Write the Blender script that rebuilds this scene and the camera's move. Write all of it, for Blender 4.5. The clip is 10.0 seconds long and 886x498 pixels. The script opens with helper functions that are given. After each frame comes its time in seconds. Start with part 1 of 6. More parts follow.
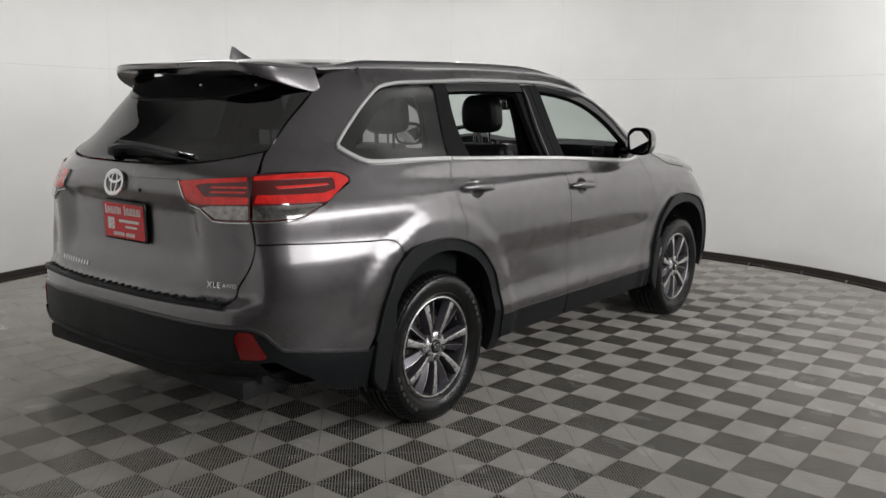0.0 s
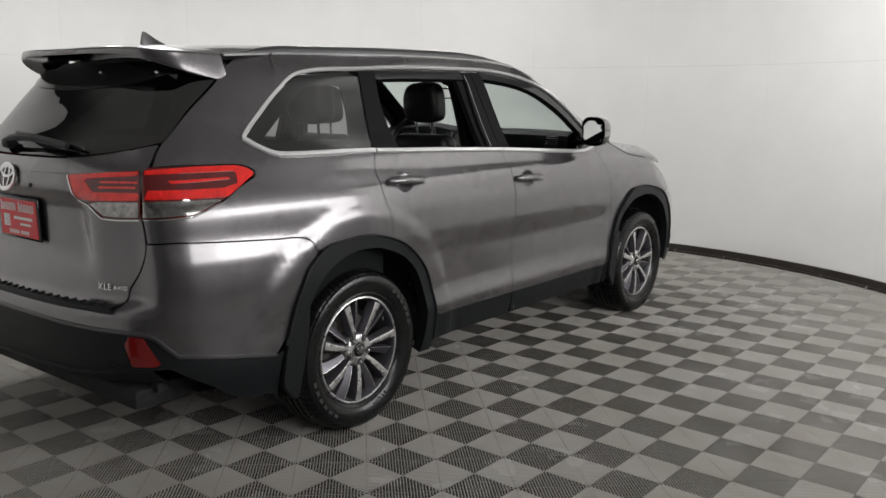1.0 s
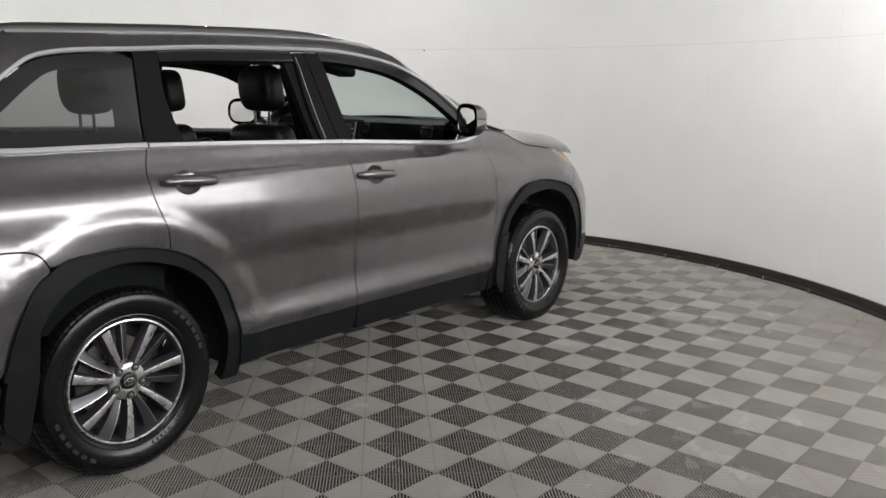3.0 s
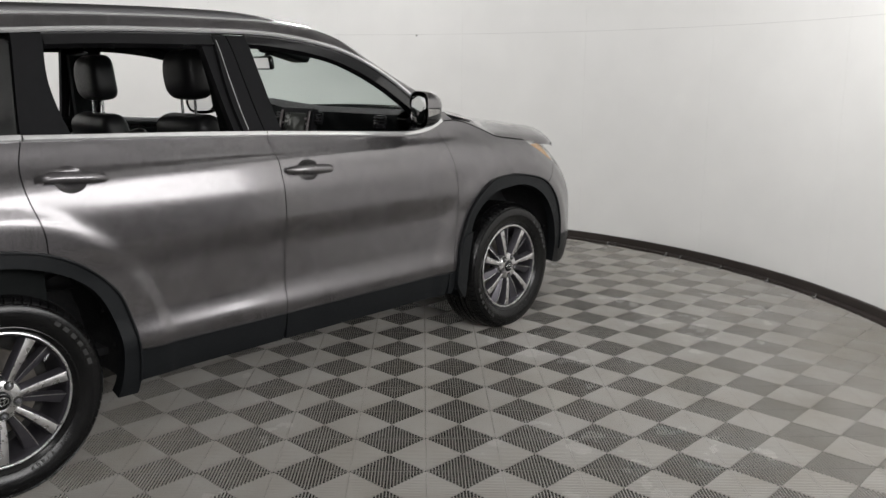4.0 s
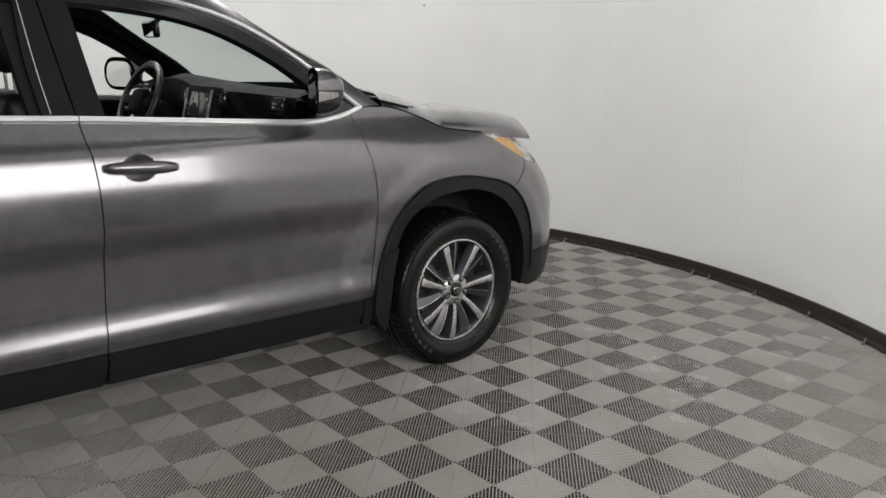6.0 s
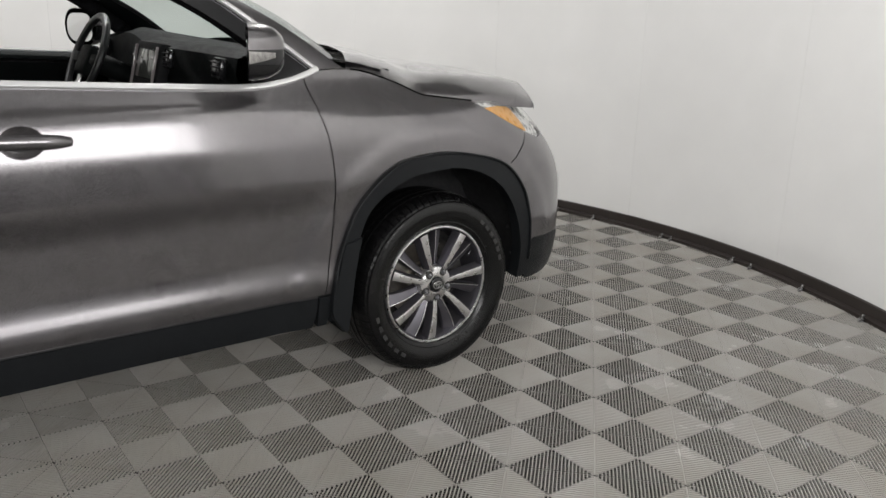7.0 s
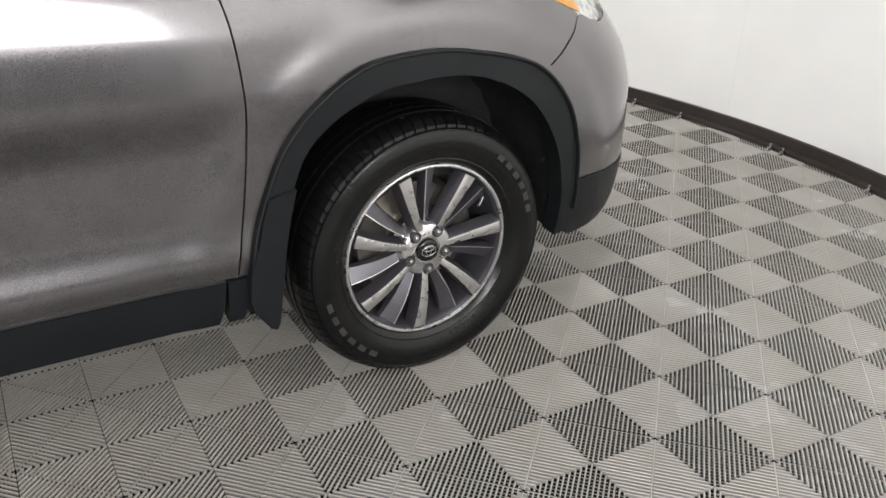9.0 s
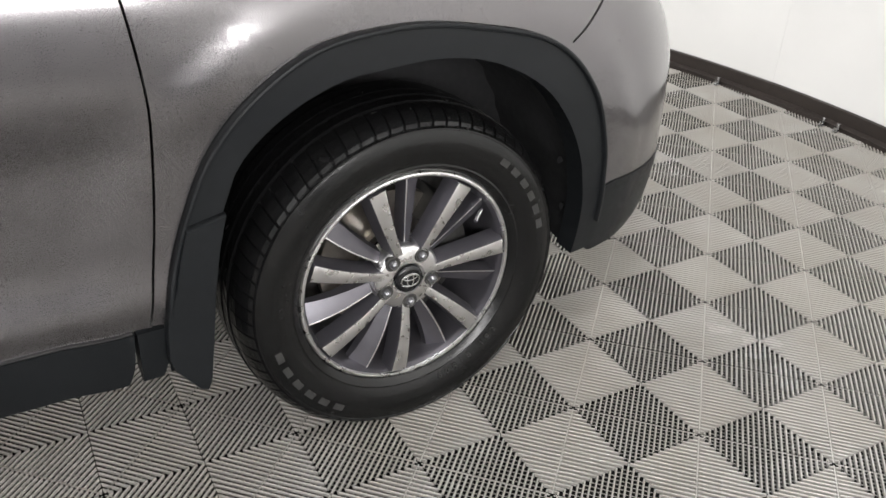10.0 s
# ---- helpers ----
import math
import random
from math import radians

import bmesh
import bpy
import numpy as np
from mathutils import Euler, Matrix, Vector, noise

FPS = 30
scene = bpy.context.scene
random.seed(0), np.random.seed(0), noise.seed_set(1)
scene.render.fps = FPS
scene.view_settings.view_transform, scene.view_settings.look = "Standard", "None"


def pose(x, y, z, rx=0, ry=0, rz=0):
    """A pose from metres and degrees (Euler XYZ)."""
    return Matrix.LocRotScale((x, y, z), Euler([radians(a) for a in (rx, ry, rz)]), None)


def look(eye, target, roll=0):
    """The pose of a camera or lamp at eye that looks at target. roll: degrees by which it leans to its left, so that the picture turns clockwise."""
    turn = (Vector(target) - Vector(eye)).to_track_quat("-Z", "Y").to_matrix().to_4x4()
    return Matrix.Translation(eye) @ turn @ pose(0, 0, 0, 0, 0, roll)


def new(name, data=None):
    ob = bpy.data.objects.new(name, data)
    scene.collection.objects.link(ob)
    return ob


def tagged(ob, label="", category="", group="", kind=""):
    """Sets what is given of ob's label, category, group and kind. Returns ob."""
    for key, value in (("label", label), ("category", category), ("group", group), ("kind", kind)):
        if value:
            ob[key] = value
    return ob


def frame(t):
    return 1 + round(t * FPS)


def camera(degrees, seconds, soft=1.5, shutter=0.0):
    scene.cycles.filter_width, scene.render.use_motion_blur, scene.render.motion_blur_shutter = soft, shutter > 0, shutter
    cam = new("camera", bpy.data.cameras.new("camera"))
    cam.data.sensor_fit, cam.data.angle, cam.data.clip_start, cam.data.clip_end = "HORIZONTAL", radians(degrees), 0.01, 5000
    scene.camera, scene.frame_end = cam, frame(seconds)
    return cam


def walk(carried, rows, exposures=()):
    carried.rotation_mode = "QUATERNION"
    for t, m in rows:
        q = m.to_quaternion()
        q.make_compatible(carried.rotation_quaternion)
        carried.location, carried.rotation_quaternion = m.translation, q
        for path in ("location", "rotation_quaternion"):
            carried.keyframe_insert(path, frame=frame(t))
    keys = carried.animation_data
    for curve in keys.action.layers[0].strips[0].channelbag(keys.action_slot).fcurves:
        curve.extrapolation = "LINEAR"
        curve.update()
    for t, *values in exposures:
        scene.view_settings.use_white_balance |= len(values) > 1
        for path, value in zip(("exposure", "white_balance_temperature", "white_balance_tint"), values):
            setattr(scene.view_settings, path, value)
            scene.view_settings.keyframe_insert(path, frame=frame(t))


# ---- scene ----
cam = camera(55.5, 10.0)
PATH = [
    (0, (3.309, -3.011, 1.452), (2.094, -1.457, 1.126), 0.7),
    (0.5, (3.366, -2.814, 1.451), (2.146, -1.264, 1.117), 0.7),
    (1, (3.448, -2.614, 1.452), (2.229, -1.067, 1.102), 0.6),
    (1.5, (3.592, -2.376, 1.467), (2.376, -0.828, 1.11), 0.5),
    (2, (3.67, -2.139, 1.446), (2.443, -0.602, 1.081), 0.4),
    (2.5, (3.688, -1.881, 1.454), (2.451, -0.355, 1.081), 0.4),
    (3, (3.765, -1.578, 1.461), (2.514, -0.066, 1.075), 0.3),
    (4.5, (3.839, -0.673, 1.446), (2.487, 0.739, 1.024), -0.1),
    (5, (3.841, -0.359, 1.448), (2.459, 1.022, 1.018), -0.3),
    (5.5, (3.785, -0.079, 1.431), (2.368, 1.26, 0.982), 0.7),
    (6.8, (3.523, 0.78, 1.446), (2.002, 1.968, 0.921), 1.5),
    (7, (3.469, 0.878, 1.434), (1.942, 2.039, 0.87), 1.6),
    (7.5, (3.264, 1.13, 1.43), (1.729, 2.227, 0.768), 1.7),
    (8, (3.083, 1.339, 1.402), (1.516, 2.377, 0.719), 1.4),
    (8.5, (2.867, 1.586, 1.382), (1.311, 2.587, 0.623), 1.7),
    (9, (2.638, 1.769, 1.337), (1.114, 2.717, 0.454), 1.9),
    (9.5, (2.4, 1.936, 1.322), (0.907, 2.847, 0.353), 2.2),
    (10, (2.221, 2.088, 1.279), (0.737, 2.979, 0.276), 2.4),
]
walk(cam, [(t, look(eye, target, roll)) for t, eye, target, roll in PATH],
     exposures=((0.0, -0.34), (3.0, -0.29), (5.5, -0.31), (7.0, -0.15), (8.0, 0.07), (8.5, 0.12), (9.0, 0.46), (10.0, 0.65)))
from mathutils import geometry


# ---- light ----
world = bpy.data.worlds.new("studio_air")
scene.world = world
world.use_nodes = True
world.node_tree.nodes["Background"].inputs[0].default_value = (0.9, 0.95, 1.0, 1)
world.node_tree.nodes["Background"].inputs[1].default_value = 0.006
CX, CY, RAD = 0.0, 1.28, 3.985      # centre and radius of the round photo booth
ROOF_Z = 3.6


def unseen_lamp(x, y, z, tx, ty, tz, w, h, watts):
    data = bpy.data.lights.new("unseen_light", "AREA")
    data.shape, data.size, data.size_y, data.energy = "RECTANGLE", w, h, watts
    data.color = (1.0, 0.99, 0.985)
    ob = new("unseen_light", data)
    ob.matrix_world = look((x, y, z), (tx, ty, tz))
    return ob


# lamps below the ceiling over the booth, and an added bank of broad soft lamps standing in for the bright wall behind
# the camera
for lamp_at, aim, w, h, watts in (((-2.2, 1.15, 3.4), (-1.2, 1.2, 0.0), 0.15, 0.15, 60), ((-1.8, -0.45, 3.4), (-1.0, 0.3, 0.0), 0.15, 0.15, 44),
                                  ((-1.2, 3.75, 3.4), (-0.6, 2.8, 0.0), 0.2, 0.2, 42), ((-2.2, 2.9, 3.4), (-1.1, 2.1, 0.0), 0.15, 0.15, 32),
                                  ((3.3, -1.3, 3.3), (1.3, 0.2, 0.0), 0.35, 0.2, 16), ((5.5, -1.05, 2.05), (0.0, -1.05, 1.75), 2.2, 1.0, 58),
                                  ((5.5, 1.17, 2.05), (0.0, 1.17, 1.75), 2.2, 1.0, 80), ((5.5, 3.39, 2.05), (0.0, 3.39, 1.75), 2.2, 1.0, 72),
                                  # added wash that brightens the out-of-view end of the booth wall
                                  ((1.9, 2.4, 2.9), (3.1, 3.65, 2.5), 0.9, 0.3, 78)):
    unseen_lamp(*lamp_at, *aim, w, h, watts)

# ---- materials ----
def material(name, color, rough=0.5, metal=0.0, vary=0.1, scale=8.0, bump=0.0, bump_scale=200.0, coat=0.0, coat_rough=0.02, spread=0.0, fine=60.0, tint=None, spec=0.5, placed=False):
    """Principled surface whose colour and gloss vary at two scales, with a fine relief."""
    m = bpy.data.materials.new(name)
    m.use_nodes = True
    nt = m.node_tree
    b = nt.nodes["Principled BSDF"]
    tc = nt.nodes.new("ShaderNodeTexCoord")
    geo = nt.nodes.new("ShaderNodeNewGeometry").outputs["Position"] if placed else tc.outputs["Object"]
    n1 = nt.nodes.new("ShaderNodeTexNoise")
    n1.inputs["Scale"].default_value, n1.inputs["Detail"].default_value = scale, 5
    n2 = nt.nodes.new("ShaderNodeTexNoise")
    n2.inputs["Scale"].default_value, n2.inputs["Detail"].default_value = fine, 3
    for n in (n1, n2):
        nt.links.new(geo, n.inputs["Vector"])
    add = nt.nodes.new("ShaderNodeMath")
    add.operation = "ADD"
    nt.links.new(n1.outputs["Fac"], add.inputs[0])
    nt.links.new(n2.outputs["Fac"], add.inputs[1])
    fac = add.outputs[0]
    if spread:
        info = nt.nodes.new("ShaderNodeObjectInfo")
        mul = nt.nodes.new("ShaderNodeMath")
        mul.operation = "MULTIPLY_ADD"
        mul.inputs[1].default_value = spread
        nt.links.new(info.outputs["Random"], mul.inputs[0])
        nt.links.new(fac, mul.inputs[2])
        fac = mul.outputs[0]
    ramp = nt.nodes.new("ShaderNodeMapRange")
    ramp.inputs[1].default_value, ramp.inputs[2].default_value = 0.6, 1.4 + spread
    ramp.inputs[3].default_value, ramp.inputs[4].default_value = 0.0, 1.0
    nt.links.new(fac, ramp.inputs[0])
    mix = nt.nodes.new("ShaderNodeMix")
    mix.data_type = "RGBA"
    dark = [c * (1 - vary) for c in color]
    light = [min(1, c * (1 + vary)) for c in (tint or color)]
    mix.inputs[6].default_value, mix.inputs[7].default_value = (*dark, 1), (*light, 1)
    nt.links.new(ramp.outputs[0], mix.inputs[0])
    nt.links.new(mix.outputs[2], b.inputs["Base Color"])
    rr = nt.nodes.new("ShaderNodeMapRange")
    rr.inputs[1].default_value, rr.inputs[2].default_value = 0.7, 1.3
    rr.inputs[3].default_value, rr.inputs[4].default_value = max(0.02, rough * 0.85), min(1, rough * 1.15)
    nt.links.new(add.outputs[0], rr.inputs[0])
    nt.links.new(rr.outputs[0], b.inputs["Roughness"])
    b.inputs["Metallic"].default_value = metal
    b.inputs["Specular IOR Level"].default_value = spec
    b.inputs["Coat Weight"].default_value = coat
    b.inputs["Coat Roughness"].default_value = coat_rough
    if bump:
        n3 = nt.nodes.new("ShaderNodeTexNoise")
        n3.inputs["Scale"].default_value, n3.inputs["Detail"].default_value = bump_scale, 2
        nt.links.new(geo, n3.inputs["Vector"])
        bp = nt.nodes.new("ShaderNodeBump")
        bp.inputs["Strength"].default_value, bp.inputs["Distance"].default_value = bump, 0.002
        nt.links.new(n3.outputs["Fac"], bp.inputs["Height"])
        nt.links.new(bp.outputs[0], b.inputs["Normal"])
    return m


def glass(name, color, rough=0.0, sheen=0.05):
    """Thin pane: clear or tinted, with a mirror-like sheen."""
    m = bpy.data.materials.new(name)
    m.use_nodes = True
    nt = m.node_tree
    nt.nodes.remove(nt.nodes["Principled BSDF"])
    out = nt.nodes["Material Output"]
    tr = nt.nodes.new("ShaderNodeBsdfTransparent")
    tr.inputs[0].default_value = (*color, 1)
    gl = nt.nodes.new("ShaderNodeBsdfGlossy")
    gl.inputs["Roughness"].default_value = rough
    lw = nt.nodes.new("ShaderNodeLayerWeight")
    lw.inputs[0].default_value = 0.5
    pw = nt.nodes.new("ShaderNodeMath")
    pw.operation = "POWER"
    pw.inputs[1].default_value = 4.0
    nt.links.new(lw.outputs["Facing"], pw.inputs[0])
    fr = nt.nodes.new("ShaderNodeMapRange")
    fr.inputs[3].default_value, fr.inputs[4].default_value = sheen, 0.75
    nt.links.new(pw.outputs[0], fr.inputs[0])
    mx = nt.nodes.new("ShaderNodeMixShader")
    nt.links.new(fr.outputs[0], mx.inputs[0])
    nt.links.new(tr.outputs[0], mx.inputs[1])
    nt.links.new(gl.outputs[0], mx.inputs[2])
    nt.links.new(mx.outputs[0], out.inputs[0])
    return m


PAINT = material("grey_metallic_paint", (0.158, 0.150, 0.155), 0.28, 0.85, 0.05, 3, 0.0, 900, coat=1.0, coat_rough=0.085, fine=700)
CLAD = material("black_grained_plastic", (0.0110, 0.0122, 0.0135), 0.40, 0, 0.15, 6, 0.25, 900, spec=0.20)
GLOSS_BLACK = material("gloss_black_trim", (0.012, 0.012, 0.013), 0.12, 0, 0.1, 10)
SATIN = material("dark_satin_trim", (0.016, 0.016, 0.017), 0.6, 0, 0.1, 10, spec=0.04)
CHROME = material("bright_chrome", (0.82, 0.82, 0.82), 0.08, 1.0, 0.03, 20)
TRIM_BRIGHT = material("satin_chrome_trim", (0.80, 0.80, 0.80), 0.22, 0.55, 0.03, 20)
SILVER = material("satin_silver", (0.55, 0.55, 0.56), 0.25, 1.0, 0.04, 20)
RUBBER = material("tyre_rubber", (0.006, 0.006, 0.0062), 0.24, 0, 0.25, 14, 0.16, 160, spec=0.42)
LINER = material("wheel_well_felt", (0.012, 0.012, 0.013), 0.85, 0, 0.2, 12, 0.3, 300)
ALLOY = material("machined_alloy", (0.90, 0.89, 0.89), 0.30, 1.0, 0.03, 30)
ALLOY_DARK = material("dark_grey_alloy", (0.135, 0.130, 0.145), 0.36, 0.75, 0.08, 25)
STEEL = material("brake_steel", (0.42, 0.39, 0.35), 0.35, 1.0, 0.2, 12)
IRON = material("cast_iron", (0.08, 0.078, 0.075), 0.55, 0.6, 0.3, 30)
LEATHER = material("black_leather", (0.012, 0.012, 0.013), 0.38, 0, 0.2, 12, 0.3, 500, spec=0.4)
DASH = material("soft_black_dash", (0.0065, 0.0078, 0.0078), 0.65, 0, 0.2, 12, 0.3, 600, spec=0.10)
HEADLINE = material("grey_headliner", (0.30, 0.29, 0.28), 0.9, 0, 0.08, 20, 0.2, 500)
GLASS_TINT = glass("privacy_glass", (0.33, 0.34, 0.34), sheen=0.11)
GLASS_REAR = glass("dark_privacy_glass", (0.035, 0.040, 0.040), sheen=0.17)
GLASS_CLEAR = glass("green_windscreen_glass", (0.72, 0.80, 0.77))
WALL_WHITE = material("white_booth_wall", (0.74, 0.735, 0.72), 0.6, 0, 0.045, 0.8, 0.05, 60, fine=3)
BASE_BROWN = material("dark_brown_base", (0.024, 0.018, 0.015), 0.5, 0, 0.35, 5, 0.1, 80)
JOINT_GREY = material("grey_wall_joint", (0.42, 0.41, 0.40), 0.7, 0, 0.1, 3)
TILE = material("grey_plastic_tile", (0.385, 0.360, 0.318), 0.25, 0, 0.09, 0.9, 0.0, 300, spread=0.12, fine=5, placed=True, tint=(0.415, 0.404, 0.385), spec=0.6)
UNDER = material("black_subfloor", (0.007, 0.007, 0.0068), 0.9, 0, 0.3, 6, spec=0.05)
GAP_BLACK = material("black_panel_gap", (0.006, 0.006, 0.006), 0.9, 0, 0.1, 10, spec=0.0)
CEIL = material("grey_ceiling_paint", (0.40, 0.40, 0.395), 0.85, 0, 0.05, 2)
ROOM_GREY = material("grey_room_paint", (0.10, 0.10, 0.10), 0.8, 0, 0.05, 2)
ROOM_WHITE = material("white_room_paint", (0.74, 0.74, 0.73), 0.8, 0, 0.04, 2)
RED_DARK = material("dark_red_lens", (0.16, 0.006, 0.006), 0.12, 0, 0.15, 30, coat=0.6)
RED_LENS = material("red_lens", (0.78, 0.016, 0.012), 0.1, 0, 0.3, 14, coat=0.9)
SMOKE = material("smoked_red_lens", (0.10, 0.008, 0.008), 0.08, 0, 0.2, 40, coat=0.8)
CLEAR_LENS = material("clear_lens", (0.30, 0.29, 0.28), 0.10, 0.85, 0.6, 45, coat=1.0)
AMBER = material("amber_lens", (0.78, 0.35, 0.012), 0.3, 0, 0.08, 40, coat=0.6)
RAIL_GREY = material("grey_rail_paint", (0.085, 0.083, 0.086), 0.42, 0.8, 0.05, 6, coat=0.5)
LAMP_SHELL = material("lamp_reflector", (0.80, 0.80, 0.79), 0.28, 0.55, 0.12, 40)
LENS = glass("clear_lamp_cover", (0.92, 0.92, 0.91), 0.05)
NUT_STEEL = material("dull_plated_nut", (0.34, 0.34, 0.36), 0.3, 0.9, 0.1, 20)
RUBBER_MARK = material("worn_rubber_letters", (0.035, 0.035, 0.034), 0.42, 0, 0.2, 30)
STEEL_BRIGHT = material("plated_steel", (0.55, 0.55, 0.56), 0.2, 1.0, 0.05, 20)
PLATE_RED = material("red_plate_paint", (0.70, 0.02, 0.03), 0.35, 0, 0.06, 12)
PLATE_WHITE = material("white_print", (0.8, 0.8, 0.8), 0.5, 0, 0.03, 12)
SCREEN = material("grey_screen_glass", (0.12, 0.125, 0.115), 0.18, 0.5, 0.05, 8, coat=0.5)
FRIT = material("dark_glass_border", (0.045, 0.045, 0.046), 0.35, 0, 0.1, 10)
MIRROR = material("mirror_glass", (0.85, 0.86, 0.86), 0.02, 1.0, 0.01, 5)
SMOKE_GREY = material("smoked_grey_lens", (0.20, 0.18, 0.18), 0.12, 0, 0.1, 20, coat=0.6)
PAINT_DARK = PAINT

# ---- building helpers ----
def empty(name, label, category, group="", kind="", at=(0, 0, 0)):
    ob = new(name)
    ob.location = at
    return tagged(ob, label, category, group, kind)


def part(name, bm, mat, parent=None, label="", smooth=True, at=None, sharp=35):
    """One bmesh as one mesh object under a thing or a part."""
    me = bpy.data.meshes.new(name)
    bm.normal_update()
    bm.to_mesh(me)
    bm.free()
    me.materials.append(mat)
    if smooth:
        me.polygons.foreach_set("use_smooth", [True] * len(me.polygons))
        me.set_sharp_from_angle(angle=radians(sharp))
    ob = new(name, me)
    if at is not None:
        ob.matrix_basis = at
    if parent is not None:
        ob.parent = parent
    if label:
        ob["label"] = label
    return ob


def raw_part(name, verts, faces, mat, parent=None, label="", normals=None, smooth=True):
    me = bpy.data.meshes.new(name)
    me.from_pydata([tuple(map(float, v)) for v in verts], [], faces)
    me.materials.append(mat)
    if smooth:
        me.polygons.foreach_set("use_smooth", [True] * len(me.polygons))
    if normals is not None:
        me.normals_split_custom_set_from_vertices([tuple(map(float, n)) for n in normals])
    me.update()
    ob = new(name, me)
    if parent is not None:
        ob.parent = parent
    if label:
        ob["label"] = label
    return ob


def box(bm, size, m=None, bevel=0.0, seg=2):
    """A bevelled block added to bm, with the given size at pose m."""
    r = bmesh.ops.create_cube(bm, size=1)
    vs = r["verts"]
    bmesh.ops.scale(bm, vec=size, verts=vs)
    if bevel:
        es = list({e for v in vs for e in v.link_edges})
        q = bmesh.ops.bevel(bm, geom=es, offset=bevel, segments=seg, affect="EDGES", profile=0.5)
        vs = list({v for f in q["faces"] for v in f.verts} | {v for v in vs if v.is_valid})
    if m is not None:
        bmesh.ops.transform(bm, matrix=m, verts=vs)
    return vs


def lathe(bm, profile, steps=48, m=None, close=False):
    """Turn a profile of (radius, along x) round the x axis."""
    rings = []
    for r, x in profile:
        rings.append([bm.verts.new((x, r * math.cos(2 * math.pi * k / steps), r * math.sin(2 * math.pi * k / steps))) for k in range(steps)])
    pairs = list(zip(rings, rings[1:])) + ([(rings[-1], rings[0])] if close else [])
    for a, b in pairs:
        for k in range(steps):
            bm.faces.new((a[k], b[k], b[(k + 1) % steps], a[(k + 1) % steps]))
    vs = [v for r in rings for v in r]
    if m is not None:
        bmesh.ops.transform(bm, matrix=m, verts=vs)
    return rings


def smooth_curve(pts, n, closed=False):
    """n points on a Catmull-Rom curve through pts (any dimension), even in length."""
    p = np.array(pts, float)
    k = len(p)
    out = []
    for i in range(k if closed else k - 1):
        a, b, c, d = (p[(i + j) % k] if closed else p[min(max(i + j, 0), k - 1)] for j in (-1, 0, 1, 2))
        for t in np.linspace(0, 1, 24, endpoint=False):
            out.append(0.5 * (2 * b + (c - a) * t + (2 * a - 5 * b + 4 * c - d) * t * t + (3 * b - a - 3 * c + d) * t ** 3))
    out.append(p[0] if closed else p[-1])
    return even(np.array(out), n, closed)


def even(out, n, closed=False):
    out = np.array(out, float)
    d = np.r_[0, np.cumsum(np.linalg.norm(np.diff(out, axis=0), axis=1))]
    s = np.linspace(0, d[-1], n, endpoint=not closed)
    return np.stack([np.interp(s, d, out[:, j]) for j in range(out.shape[1])], 1)


def sweep(bm, path, section, up, closed=False, cap=True):
    """Sweep a section of (side, up) points along a path; up is a direction for each point, or one for all."""
    path = [Vector(p) for p in path]
    n = len(path)
    rings = []
    for i, p in enumerate(path):
        a = path[(i - 1) % n] if closed or i else p
        b = path[(i + 1) % n] if closed or i < n - 1 else p
        t = (b - a).normalized()
        u = Vector(up[i] if isinstance(up, (list, np.ndarray)) else up)
        side = t.cross(u).normalized()
        u2 = side.cross(t).normalized()
        rings.append([bm.verts.new(p + side * q[0] + u2 * q[1]) for q in section])
    m = len(section)
    for i in range(n if closed else n - 1):
        a, b = rings[i], rings[(i + 1) % n]
        for k in range(m):
            bm.faces.new((a[k], a[(k + 1) % m], b[(k + 1) % m], b[k]))
    if cap and not closed:
        bm.faces.new(rings[0][::-1])
        bm.faces.new(rings[-1])
    return rings


def oval(w, h, n=10):
    return [(w / 2 * math.cos(2 * math.pi * k / n), h / 2 * math.sin(2 * math.pi * k / n)) for k in range(n)]


def tube(bm, pts, r, n=8, closed=False, count=None, up=(0, 0, 1)):
    p = smooth_curve(pts, count or max(8, 6 * len(pts)), closed)
    return sweep(bm, p, oval(2 * r, 2 * r, n), up, closed)


def fix(bm):
    bmesh.ops.recalc_face_normals(bm, faces=bm.faces[:])
    return bm

# ---- the booth: wall, base, ceiling, outer room ----
def arc_panel(bm, a0, a1, r0, r1, z0, z1, steps):
    """A thick curved slab between two angles (degrees)."""
    rows = []
    for k in range(steps + 1):
        a = radians(a0 + (a1 - a0) * k / steps)
        c, s = math.cos(a), math.sin(a)
        rows.append([bm.verts.new((CX + r * c, CY + r * s, z)) for r, z in ((r0, z0), (r1, z0), (r1, z1), (r0, z1))])
    for p, q in zip(rows, rows[1:]):
        for k in range(4):
            bm.faces.new((p[k], q[k], q[(k + 1) % 4], p[(k + 1) % 4]))
    bm.faces.new(rows[0])
    bm.faces.new(rows[-1][::-1])
    fix(bm)


WALL_FROM, WALL_TO, PANEL, WALL_TOP = 23.9, 283.4, 17.3, 3.0
wall = empty("wall_booth", "smooth white curved booth wall of joined panels", "wall", kind="structure")
bm = bmesh.new()
arc_panel(bm, WALL_FROM, WALL_TO, RAD + 0.0013, RAD + 0.10, 0.0, WALL_TOP, 160)
part("backing", bm, JOINT_GREY, wall)
for i in range(15):
    a0 = WALL_FROM + PANEL * i
    for z0, z1 in ((0.072, 1.7850), (1.7868, WALL_TOP - 0.004)):
        bm = bmesh.new()
        arc_panel(bm, a0 + 0.008, a0 + PANEL - 0.008, RAD, RAD + 0.0012, z0, z1, 12)
        part("panel", bm, WALL_WHITE, wall)
# small dark spot on the wall face
bm = bmesh.new()
mark = radians(116.8)
